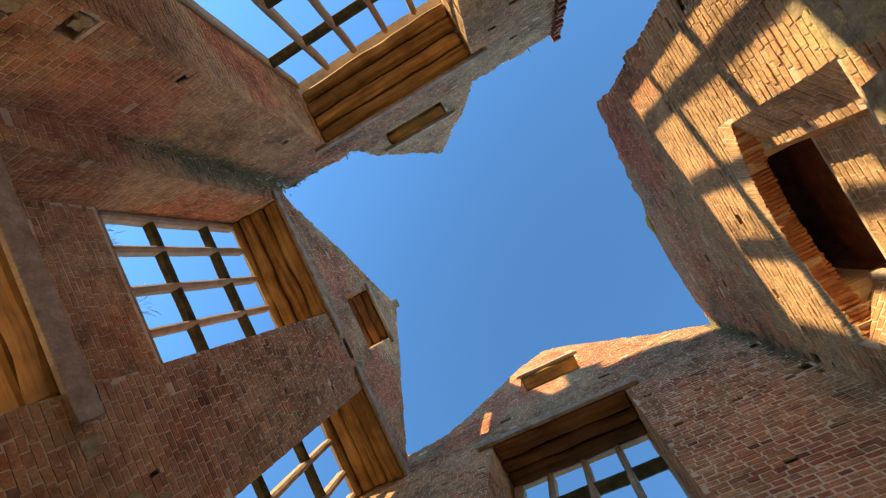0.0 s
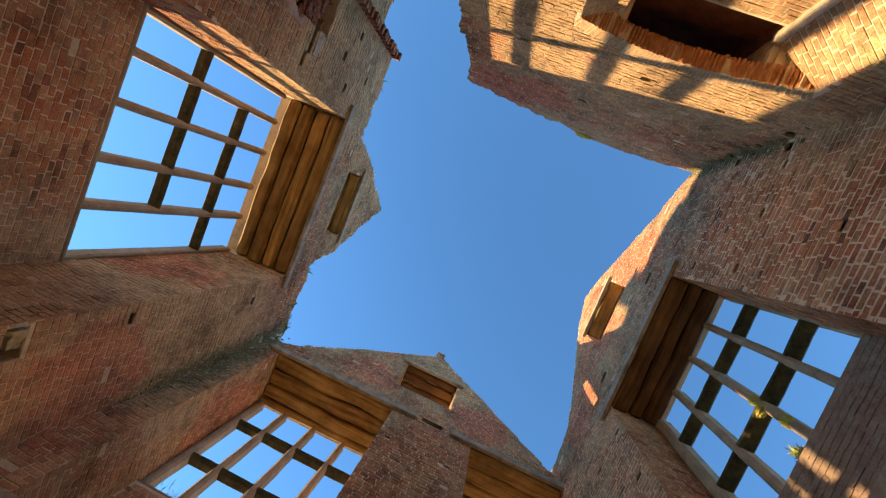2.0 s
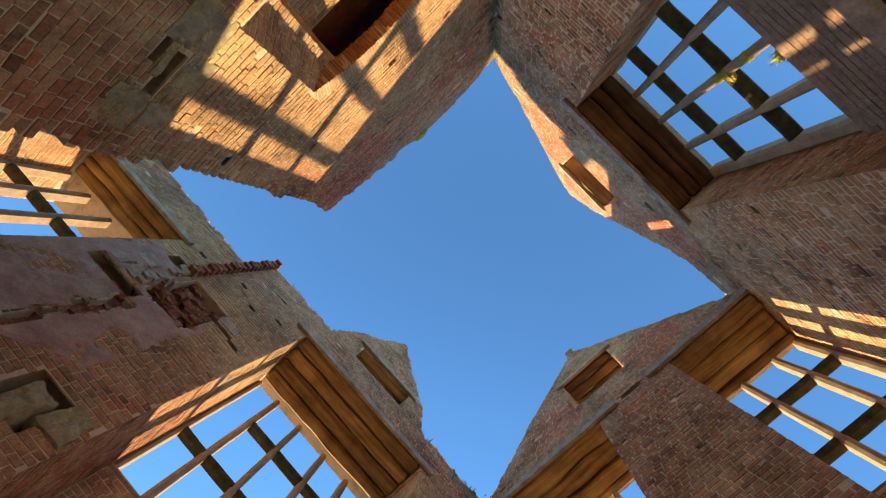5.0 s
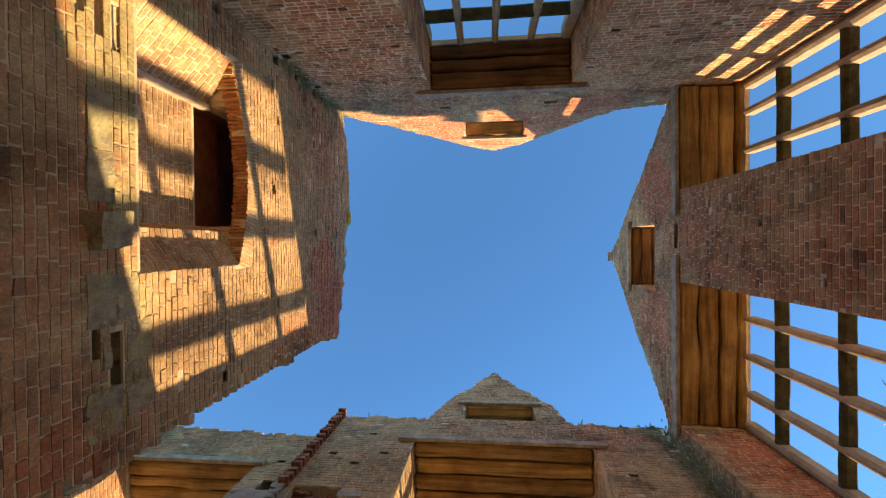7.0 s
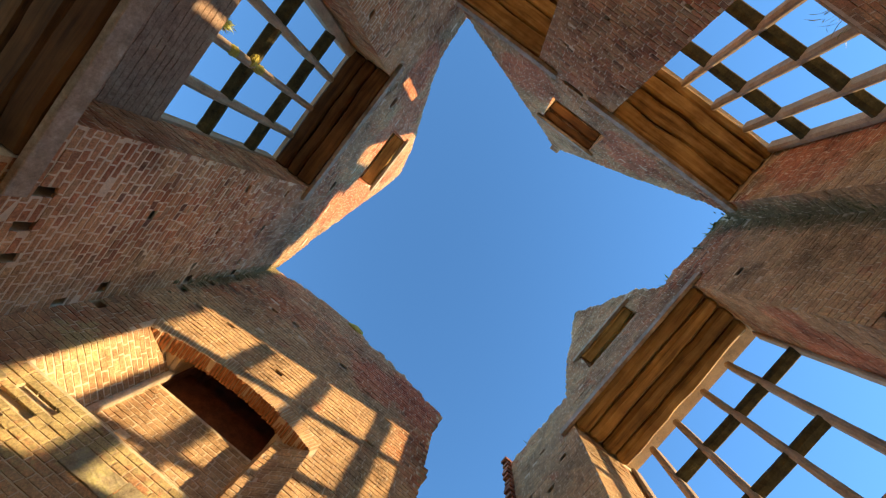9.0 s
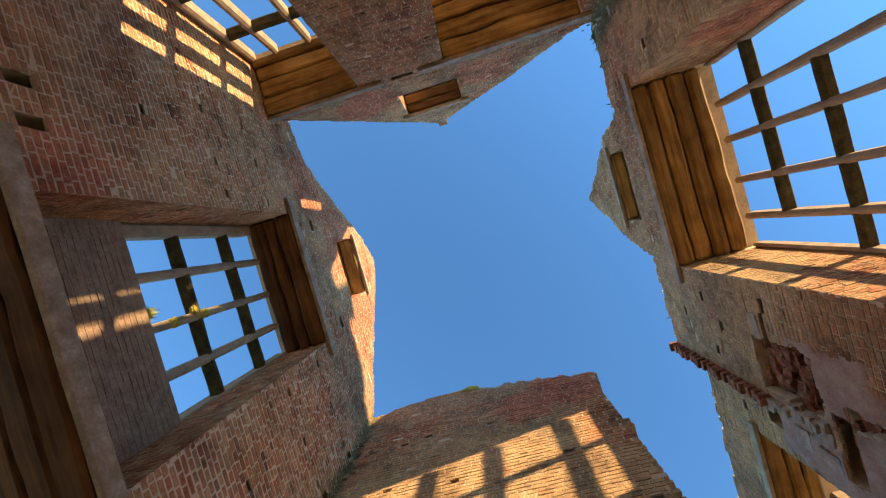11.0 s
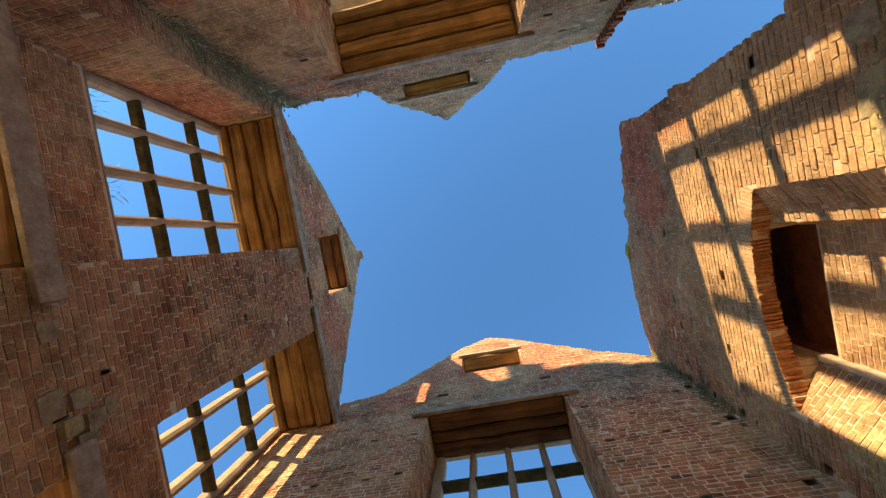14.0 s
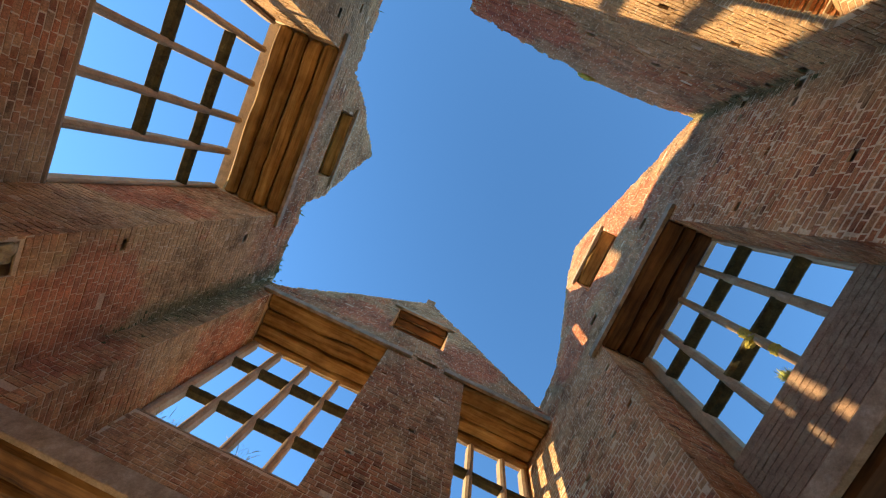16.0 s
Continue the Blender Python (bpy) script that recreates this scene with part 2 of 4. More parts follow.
M_SOOT = plain("sooty_brick", [(0.3, (0.14, 0.05, 0.025)), (0.7, (0.36, 0.13, 0.06))], 6)


# ---- geometry helpers ----
class Face:
    """A vertical wall face: origin, direction along it and normal into the room."""

    def __init__(self, origin, along, normal):
        self.o, self.u, self.n = Vector(origin), Vector(along), Vector(normal)

    def at(self, u, z, n=0.0):
        p = self.o + self.u * u + self.n * n
        return Vector((p.x, p.y, z))


class Soup:
    """Boxes gathered into one mesh."""

    def __init__(self):
        self.v, self.f = [], []

    def box8(self, pts, skip=()):
        b = len(self.v)
        self.v += [tuple(p) for p in pts]
        quads = ((0, 1, 2, 3), (4, 7, 6, 5), (0, 4, 5, 1), (1, 5, 6, 2), (2, 6, 7, 3), (3, 7, 4, 0))
        self.f += [tuple(b + i for i in q) for k, q in enumerate(quads) if k not in skip]

    def face_box(self, fr, u0, u1, z0, z1, n0, n1, skip=()):
        p = [fr.at(u0, z0, n1), fr.at(u1, z0, n1), fr.at(u1, z1, n1), fr.at(u0, z1, n1),
             fr.at(u0, z0, n0), fr.at(u1, z0, n0), fr.at(u1, z1, n0), fr.at(u0, z1, n0)]
        self.box8(p, skip)

    def box(self, x0, x1, y0, y1, z0, z1):
        self.box8([(x0, y0, z1), (x1, y0, z1), (x1, y1, z1), (x0, y1, z1),
                   (x0, y0, z0), (x1, y0, z0), (x1, y1, z0), (x0, y1, z0)])

    def mesh(self, name, mat, fix=True):
        me = bpy.data.meshes.new(name)
        me.from_pydata(self.v, [], self.f)
        me.materials.append(mat)
        if fix:
            bm = bmesh.new()
            bm.from_mesh(me)
            bmesh.ops.recalc_face_normals(bm, faces=bm.faces)
            bm.to_mesh(me)
            bm.free()
        me.update()
        return me


def part(name, soup, mat, parent, label=""):
    ob = new(name, soup.mesh(name, mat) if isinstance(soup, Soup) else soup)
    ob.parent = parent
    return tagged(ob, label)


def bevelled(x0, x1, y0, y1, z0, z1, mat, name, r=0.012, rough=0.0, cuts=0, seed=0):
    """A box with eased edges; rough: waviness of its long faces."""
    bm = bmesh.new()
    bmesh.ops.create_cube(bm, size=1)
    for v in bm.verts:
        v.co = Vector(((x0 + x1) / 2 + v.co.x * (x1 - x0), (y0 + y1) / 2 + v.co.y * (y1 - y0), (z0 + z1) / 2 + v.co.z * (z1 - z0)))
    if cuts:
        dx, dy, dz = x1 - x0, y1 - y0, z1 - z0
        longest = max(dx, dy, dz)
        ax = (dx, dy, dz).index(longest)
        edges = [e for e in bm.edges if abs((e.verts[0].co - e.verts[1].co)[ax]) > longest * 0.9]
        bmesh.ops.subdivide_edges(bm, edges=edges, cuts=cuts)
    bmesh.ops.bevel(bm, geom=[e for e in bm.edges if e.calc_face_angle(0) > 0.5], offset=r, segments=1, affect="EDGES")
    if rough:
        for v in bm.verts:
            v.co += noise.noise_vector(v.co * 2.3 + Vector((seed * 7.1, 3.3, 1.7))) * rough
    bmesh.ops.recalc_face_normals(bm, faces=bm.faces)
    me = bpy.data.meshes.new(name)
    bm.to_mesh(me)
    bm.free()
    me.materials.append(mat)
    return me


COURSE, JOINT, LONG, HEAD = 0.065, 0.014, 0.162, 0.098


def spans(u0, u1, z, solid, cuts):
    """Stretches of u in which the wall is solid at height z."""
    n = max(2, int((u1 - u0) / 0.06))
    us = sorted({u0, u1, *[u0 + (u1 - u0) * i / n for i in range(n + 1)], *[c for c in cuts if u0 < c < u1]})
    out = []
    for a, b in zip(us, us[1:]):
        if solid((a + b) / 2, z):
            if out and abs(out[-1][1] - a) < 1e-6:
                out[-1][1] = b
            else:
                out.append([a, b])
    return [tuple(s) for s in out if s[1] - s[0] > 0.02]


def lay_core(soup, fr, u0, u1, z0, z1, n0, n1, solid, cuts=(), zcuts=()):
    """A wall slab between depths n0 and n1, course by course, equal courses merged."""
    zs = sorted({z0, z1, *[z0 + COURSE * i for i in range(int((z1 - z0) / COURSE) + 1)], *[z for z in zcuts if z0 < z < z1]})
    run, start = None, z0
    for a, b in zip(zs, zs[1:]):
        if b - a < 1e-4:
            continue
        s = spans(u0, u1, (a + b) / 2, solid, cuts)
        if s != run:
            for p in run or ():
                soup.face_box(fr, p[0], p[1], start, a, n0, n1)
            run, start = s, a
    for p in run or ():
        soup.face_box(fr, p[0], p[1], start, zs[-1], n0, n1)


BRICK_MESH = {}


def brick_mesh(length, joint):
    key = (round(length, 4), joint)
    if key not in BRICK_MESH:
        s = Soup()
        h, e = (COURSE - joint) / 2, 0.004
        back = [(-length / 2, -0.02, -h), (length / 2, -0.02, -h), (length / 2, -0.02, h), (-length / 2, -0.02, h)]
        mid = [(x, 0.008, z) for x, _, z in back]
        front = [(x - math.copysign(e, x), 0.01, z - math.copysign(e, z)) for x, _, z in back]
        s.v = back + mid + front
        for k in (0, 4):
            s.f += [(k + i, k + (i + 1) % 4, k + 4 + (i + 1) % 4, k + 4 + i) for i in range(4)]
        s.f.append((8, 9, 10, 11))
        BRICK_MESH[key] = s.mesh("brick", M_BRICK1)
    return BRICK_MESH[key]


def lay_bricks(name, wall, fr, u0, u1, z0, z1, solid, cuts=(), single=None, proud=0.0035, loss=0.004, seed=1, label="", mat=None, joint=JOINT):
    """Facing bricks in English bond: one joined mesh, and single bricks where single(u, z) says so."""
    rnd = random.Random(seed)
    soup, count = Soup(), 0
    k0 = int(math.floor(z0 / COURSE))
    for k in range(k0, int(z1 / COURSE) + 1):
        a, b = k * COURSE, k * COURSE + COURSE - joint
        if a < z0 - 1e-6 or b > z1 + 1e-6:
            continue
        long, head = LONG + JOINT - joint, HEAD + JOINT - joint
        length = long if k % 2 else head
        for s0, s1 in spans(u0, u1, (a + b) / 2, solid, cuts):
            pitch = length + joint
            u = s0 - (rnd.random() * 0.02 if k % 2 else 0.0)
            if k % 4 == 1:
                u -= pitch / 2
            while u < s1 - 0.03:
                w = length
                if rnd.random() < 0.15:
                    w = head if length == long else long
                e0, e1 = max(u, s0 + 0.002), min(u + w, s1 - 0.002)
                u += w + joint
                if e1 - e0 < 0.04 or rnd.random() < loss:
                    continue
                n = proud + rnd.uniform(-0.0015, 0.002) + 0.007 * rnd.random() ** 6
                if single and count < 300 and abs((e1 - e0) - w) < 1e-4 and single((e0 + e1) / 2, a):
                    ob = new("brick", brick_mesh(w, joint))
                    ob.parent = wall
                    x = fr.u if fr.u.cross(Vector((0, 0, 1))).dot(fr.n) < 0 else -fr.u
                    rot = Matrix((x, fr.n, (0, 0, 1))).transposed().to_4x4()
                    ob.matrix_world = Matrix.Translation(fr.at((e0 + e1) / 2, (a + b) / 2, n - 0.01)) @ rot
                    count += 1
                    continue
                j = [rnd.uniform(-0.006, 0.006) for _ in range(8)]
                t = [n + rnd.uniform(-0.0012, 0.0012) for _ in range(4)]
                ring = ((e0 + j[0], a + j[1]), (e1 + j[2], a + j[3]), (e1 + j[4], b + j[5]), (e0 + j[6], b + j[7]))
                soup.box8([fr.at(u_, z_, t[i]) for i, (u_, z_) in enumerate(ring)] + [fr.at(u_, z_, -0.02) for u_, z_ in ring], skip=(1,))
    if soup.f:
        ob = part(name, soup, mat or M_BRICK, wall, label or "weathered red and grey-brown bricks in lime mortar")
        tagged(ob, kind="stuff")
    return wall


def outline(points):
    """Height over u from a broken line."""
    xs, zs = [p[0] for p in points], [p[1] for p in points]
    return lambda u: float(np.interp(u, xs, zs))


def ragged(u, amount, seed=0.0):
    return amount * (noise.noise(Vector((u * 2.1 + seed, 3.7, seed))) + 0.8 * noise.noise(Vector((u * 7.3, seed, 9.1))))


def inside(holes, u, z):
    return any(a < u < b and c < z < d for a, b, c, d in holes)


def cavity(pockets):
    """The room behind a hole in the face: wider and reaching up into the wall."""
    return [(a - 0.02, b + 0.02, c - 0.04, d + 0.3) for a, b, c, d in pockets]


# ---- plan ----
XE, YS, YN, XW, ZL, ZS = 3.12, -2.50, 3.20, -2.50, 8.37, 8.065
T_E, T_S, T_N, T_W = 1.1, 0.84, 1.3, 1.1
Z_LOW = -0.3

ground = Soup()
ground.box(-900, 900, -900, 900, -0.4, -0.3)
tagged(new("ground", ground.mesh("ground", M_GROUND)), "unseen floor of the roofless ruin, kept pale to bounce light up", "ground", kind="structure")

# -- east wall --
FE = Face((XE, 0, 0), (0, 1, 0), (-1, 0, 0))
E_TOP = outline([(-2.7, 8.6), (-2.3, 8.82), (-1.48, 9.86), (0.05, 11.74), (0.16, 11.9), (0.17, 12.2), (0.36, 12.2), (0.37, 11.75), (1.82, 10.14), (2.81, 8.88), (3.3, 8.75)])
E_BAYS = [(-2.51, -0.886), (0.535, 2.79)]
E_HOLES = [(a, b, 0.9, 4.24) for a, b in E_BAYS] + [(a, b, 4.3, ZL + 0.15) for a, b in E_BAYS] + [(-0.40, 0.79, 9.34, 10.62)]
E_POCKETS = [(-0.36, 0.02, 8.44, 8.6), (-0.33, -0.29, 4.48, 4.58), (-0.52, -0.46, 4.06, 4.2)] + [(u - 0.04, u + 0.04, z - 0.03, z + 0.03) for u, z in ((-0.58, 7.52), (0.38, 7.53), (-0.28, 6.47), (-0.57, 5.72), (0.3, 5.6))]


def solid_e(u, z):
    return z < E_TOP(u) + ragged(u, 0.04, 1) and not inside(E_HOLES, u, z) and not inside(E_POCKETS, u, z)


def hollow_e(u, z):
    return back_e(u, z) and not inside(cavity(E_POCKETS), u, z)


def back_e(u, z):
    return z < E_TOP(u) + ragged(u, 0.04, 1) and not inside(E_HOLES, u, z)


# -- south wall --
FS = Face((0, YS, 0), (1, 0, 0), (0, 1, 0))
S_TOP = outline([(-3.531, 8.954), (-2.48, 9.145), (-1.707, 10.023), (-0.647, 11.341), (-0.274, 11.933), (0.366, 12.439), (0.967, 11.819), (1.789, 10.52), (2.495, 9.469), (2.963, 9.335), (4.109, 9.24)])
S_WIN = (-0.719, 1.438)
S_HOLES = [(-1.048, 1.674, 0.9, 4.178), (*S_WIN, 4.236, ZS + 0.15), (-0.296, 0.967, 9.87, 11.026)]
S_POCKETS = [(u - 0.055, u + 0.055, z - 0.035, z + 0.035) for u, z in (
    (-1.621, 6.614), (-2.184, 6.623), (-0.952, 6.595), (-2.194, 7.626), (-1.563, 7.626), (-0.914, 7.578), (1.626, 6.537), (2.037, 6.499), (2.705, 6.528), (1.578, 7.531), (2.171, 7.502), (2.715, 7.416), (2.39, 5.515), (-1.43, 5.42))]
S_POCKETS += [(-0.685, -0.475, 8.877, 9.02), (1.149, 1.359, 8.829, 8.963), (-1.33, -1.24, 4.26, 4.44), (-1.64, -1.55, 4.27, 4.43), (-2.28, -2.19, 4.33, 4.5), (2.22, 2.33, 4.27, 4.48), (1.9, 2.01, 4.26, 4.48), (-2.4, -2.27, 5.38, 5.5), (-2.46, -2.34, 6.64, 6.78), (-2.48, -2.4, 5.0, 5.12), (-2.47, -2.36, 7.66, 7.78), (-1.93, -1.84, 4.3, 4.46)]


def solid_s(u, z):
    return z < S_TOP(u) + ragged(u, 0.08, 5) and not inside(S_HOLES, u, z) and not inside(S_POCKETS, u, z)


def hollow_s(u, z):
    return back_s(u, z) and not inside(cavity(S_POCKETS), u, z)


def back_s(u, z):
    return z < S_TOP(u) + ragged(u, 0.08, 5) and not inside(S_HOLES, u, z)


# -- north wall --
FN = Face((0, YN, 0), (1, 0, 0), (0, -1, 0))
N_TOP = outline([(-8.0, 8.75), (-5.38, 8.6), (-2.8, 8.44), (-2.72, 9.3), (-1.62, 9.33), (-0.98, 9.28), (-0.9, 9.6), (-0.72, 10.1), (-0.45, 10.75), (-0.16, 11.12), (-0.14, 11.35), (0.1, 11.9), (0.31, 12.2),
                 (0.5, 11.8), (0.75, 11.3), (0.77, 11.15), (1.05, 10.85), (1.27, 10.34), (1.42, 10.2), (1.5, 9.75), (1.62, 9.3), (3.2, 9.17), (4.3, 9.1)])
N_WIN = (-1.095, 1.812)
N_HOLES = [(-1.1, 1.8, 0.9, 2.9), (*N_WIN, 3.2, ZL + 0.15), (-5.4, -3.32, 4.6, 7.57), (-0.305, 1.032, 9.36, 10.11)]
N_POCKETS = [(u - 0.07, u + 0.07, z - 0.05, z + 0.045) for u, z in ((-1.5, 7.99), (-1.87, 7.65), (-2.31, 7.93), (2.17, 7.66), (2.0, 5.43), (-3.0, 7.6), (-1.85, 8.6))]
N_POCKETS += [(1.85, 2.15, 4.28, 4.45), (1.9, 2.2, 3.85, 4.05), (-1.8, -1.36, 4.15, 4.6), (-2.1, -1.6, 3.7, 4.05), (-3.0, -2.8, 6.85, 7.1), (-3.1, -2.4, 5.75, 5.98), (-1.5, -1.31, 6.6, 6.72), (-1.83, -1.5, 6.66, 6.78)]
N_SCAR = [(-2.55, -1.82, 6.12, 7.0), (-2.42, -2.32, 4.3, 5.3), (-2.43, -2.27, 5.3, 5.8)]


def solid_n(u, z):
    wob = 0.08 * noise.noise(Vector((u * 5, z * 5, 0)))
    return z < N_TOP(u) + ragged(u, 0.1, 9) and not inside(N_HOLES, u, z) and not inside(N_POCKETS, u, z) and not inside(N_SCAR, u + wob, z + wob)


def back_n(u, z):
    return z < N_TOP(u) + ragged(u, 0.1, 9) and not inside(N_HOLES, u, z)


def hollow_n(u, z):
    return solid_n(u, z) and not inside(cavity(N_POCKETS), u, z)


def closed_n(u, z):
    return z < N_TOP(u) + ragged(u, 0.1, 9)


# -- west wall --
FW = Face((XW, 0, 0), (0, 1, 0), (1, 0, 0))
W_TOP = outline([(-2.577, 9.19), (-2.15, 9.2), (-1.956, 9.278), (-1.546, 9.412), (-0.782, 9.431), (-0.123, 9.221), (0.402, 9.068), (1.014, 8.934), (1.568, 8.648)])
R_U0, R_U1, R_Z0, R_DEEP = -2.004, 0.126, 4.503, 0.42
W_POCKETS = [(u - 0.06, u + 0.06, z - 0.05, z + 0.045) for u, z in ((-1.679, 6.652), (-1.641, 7.779), (-2.09, 6.518), (-0.782, 6.528), (-1.269, 7.874), (0.632, 6.585), (1.233, 5.525), (-0.285, 7.807))]
W_POCKETS += [(-2.49, -2.38, 5.36, 5.52), (-2.49, -2.37, 6.55, 6.7), (-2.49, -2.36, 7.7, 7.86), (-2.49, -2.4, 7.15, 7.26), (-2.482, -2.386, 7.139, 7.235), (-2.482, -2.405, 8.046, 8.142), (0.479, 0.689, 4.102, 4.178), (0.527, 0.956, 4.236, 4.341), (-1.861, -1.527, 4.159, 4.236), (-1.813, -1.479, 4.293, 4.37), (-1.93, -1.62, 4.02, 4.09)]


def w_arch(u):
    x = (u - (R_U0 + R_U1) / 2) / ((R_U1 - R_U0) / 2)
    return 5.735 + 0.24 * (1 - x * x) + 0.05 * x


def in_recess(u, z):
    return R_U0 < u < R_U1 and R_Z0 < z < w_arch(u)


def in_ring(u, z):
    """The face of the relieving arch, laid radially."""
    return R_U0 - 0.05 < u < R_U1 + 0.05 and w_arch(u) - 0.05 < z < w_arch(u) + 0.2


def w_edge(z):
    k = int(z / COURSE)
    return 1.434 + 0.09 * noise.noise(Vector((z * 0.9, 1.3, 0))) + (0.05 if k % 2 else -0.03) + 0.05 * noise.noise(Vector((k * 3.7, 0.2, 5.0))) + max(0, z - 8.2) * 0.12


def shell_w(u, z):
    return z < W_TOP(u) + ragged(u, 0.13, 13) and u < w_edge(z)


def solid_w(u, z):
    return shell_w(u, z) and not in_recess(u, z) and not inside(W_POCKETS, u, z)


def hollow_w(u, z):
    return solid_w(u, z) and not inside(cavity(W_POCKETS), u, z)


def mid_w(u, z):
    return shell_w(u, z) and not in_recess(u, z) and not (FLUE[0][0] < u < FLUE[0][1] and R_Z0 < z < 7.33)


FLUE = [(-1.584, -0.295, 5.678, 10.4)]


def deep_w(u, z):
    return shell_w(u, z) and not inside(FLUE, u, z)


def build_wall(name, label, fr, u0, u1, top, layers, cuts, zcuts):
    soup = Soup()
    for n0, n1, solid, z0, z1 in layers:
        lay_core(soup, fr, u0, u1, z0, z1, n0, n1, solid, cuts, zcuts)
    return tagged(new(name, soup.mesh(name, M_CORE)), label, "wall", kind="structure")


def edges(holes):
    return sorted({round(v, 4) for h in holes for v in h[:2]}), sorted({round(v, 4) for h in holes for v in h[2:]})


GABLE_T = 0.62
ec, ez = edges(E_HOLES + E_POCKETS + cavity(E_POCKETS))
wall_east = build_wall("wall_east", "two-bay ruined brick wall with a pointed gable", FE, YS, YN, 12.4,
                       [(-0.022, 0.0, solid_e, -0.4, 12.4), (-0.24, -0.022, hollow_e, -0.4, 12.4), (-T_E, -0.24, back_e, -0.4, 8.7), (-GABLE_T, -0.24, back_e, 8.7, 12.4)], ec, ez)
sc, sz = edges(S_HOLES + S_POCKETS + cavity(S_POCKETS))
wall_south = build_wall("wall_south", "ruined brick wall with one tall window bay and a pointed gable", FS, -3.7, XE + T_E, 13.2,
                        [(-0.022, 0.0, solid_s, -0.4, 13.2), (-0.24, -0.022, hollow_s, -0.4, 13.2), (-T_S, -0.24, back_s, -0.4, 8.7), (-GABLE_T, -0.24, back_s, 8.7, 13.2)], sc, sz)
nc, nz = edges(N_HOLES + N_POCKETS + cavity(N_POCKETS))
wall_north = build_wall("wall_north", "ruined brick wall with a shaped gable and a torn-out cross wall scar", FN, -8.0, XE + T_E, 12.5,
                        [(-0.022, 0.0, solid_n, -0.4, 12.5), (-0.24, -0.022, hollow_n, -0.4, 12.5), (-T_N, -0.24, back_n, -0.4, 8.7), (-0.5, -0.24, back_n, 8.7, 12.5), (-GABLE_T, -0.5, closed_n, 8.7, 12.5)], nc, nz)
wc = sorted({R_U0, R_U1, *FLUE[0][:2], *edges(W_POCKETS + cavity(W_POCKETS))[0]})
wz = sorted({R_Z0, *FLUE[0][2:], *edges(W_POCKETS + cavity(W_POCKETS))[1]})
wall_west = build_wall("wall_west", "broken brick cross wall with an arched fireplace recess", FW, YS, 1.75, 10.2,
                       [(-0.022, 0.0, solid_w, -0.4, 10.2), (-0.14, -0.022, hollow_w, -0.4, 10.2), (-R_DEEP, -0.14, mid_w, -0.4, 10.2), (-T_W + 0.12, -R_DEEP, deep_w, -0.4, 10.2), (-T_W, -T_W + 0.12, shell_w, -0.4, 10.2)], wc, wz)

# spandrels under the windows, set back in the bays
SPANDRELS = [(FE, *E_BAYS[0], T_E, 0.24, wall_east, 5.82), (FE, *E_BAYS[1], T_E, 0.24, wall_east, 5.82),
             (FS, *S_WIN, T_S, 0.24, wall_south, 5.544), (FN, *N_WIN, T_N, 0.22, wall_north, 5.46)]


def bay_bricks(wall, fr, a, b, deep, z0, z1, seed, left=True, right=True):
    """Brick returns of a bay: its two jambs, laid with their own bond."""
    for u, sign, on in ((a, 1, left), (b, -1, right)):
        if on:
            jf = Face(fr.at(u, 0), -fr.n, fr.u * sign)
            lay_bricks("jamb_bricks", wall, jf, 0.0, deep, z0, z1, lambda u_, z_: True, seed=seed + sign)


for i, (fr, a, b, deep, t, wall, zs) in enumerate(SPANDRELS):
    s = Soup()
    low = 3.2 if fr is FN else 4.2
    s.face_box(fr, a + 0.003, b - 0.003, low, zs, -deep, -deep + t)
    part("spandrel", s, M_RENDER if fr is FS else M_CORE, wall, "recessed brick panel under a window")
    inner = Face(fr.at(0, 0, -deep + t), fr.u, fr.n)
    lay_bricks("spandrel_bricks", wall, inner, a + 0.01, b - 0.01, low + 0.05, zs, lambda u_, z_: True, seed=40 + i, mat=M_RENDER if fr is FS else None, joint=0.011)

bay_bricks(wall_east, FE, -2.5, -0.886, T_E, 4.3, ZL, 60, left=False)
bay_bricks(wall_east, FE, 0.535, 2.79, T_E, 4.3, ZL, 62)
bay_bricks(wall_south, FS, *S_WIN, T_S, 4.236, ZS, 64)
bay_bricks(wall_north, FN, *N_WIN, T_N, 3.3, ZL, 66)
bay_bricks(wall_north, FN, -5.4, -3.32, T_N, 4.6, 7.42, 68)
bay_bricks(wall_east, FE, -0.40, 0.79, GABLE_T, 9.34, 10.5, 90)
bay_bricks(wall_south, FS, -0.296, 0.967, GABLE_T, 9.87, 10.9, 92)
bay_bricks(wall_north, FN, -0.305, 1.032, 0.5, 9.36, 10.0, 94)
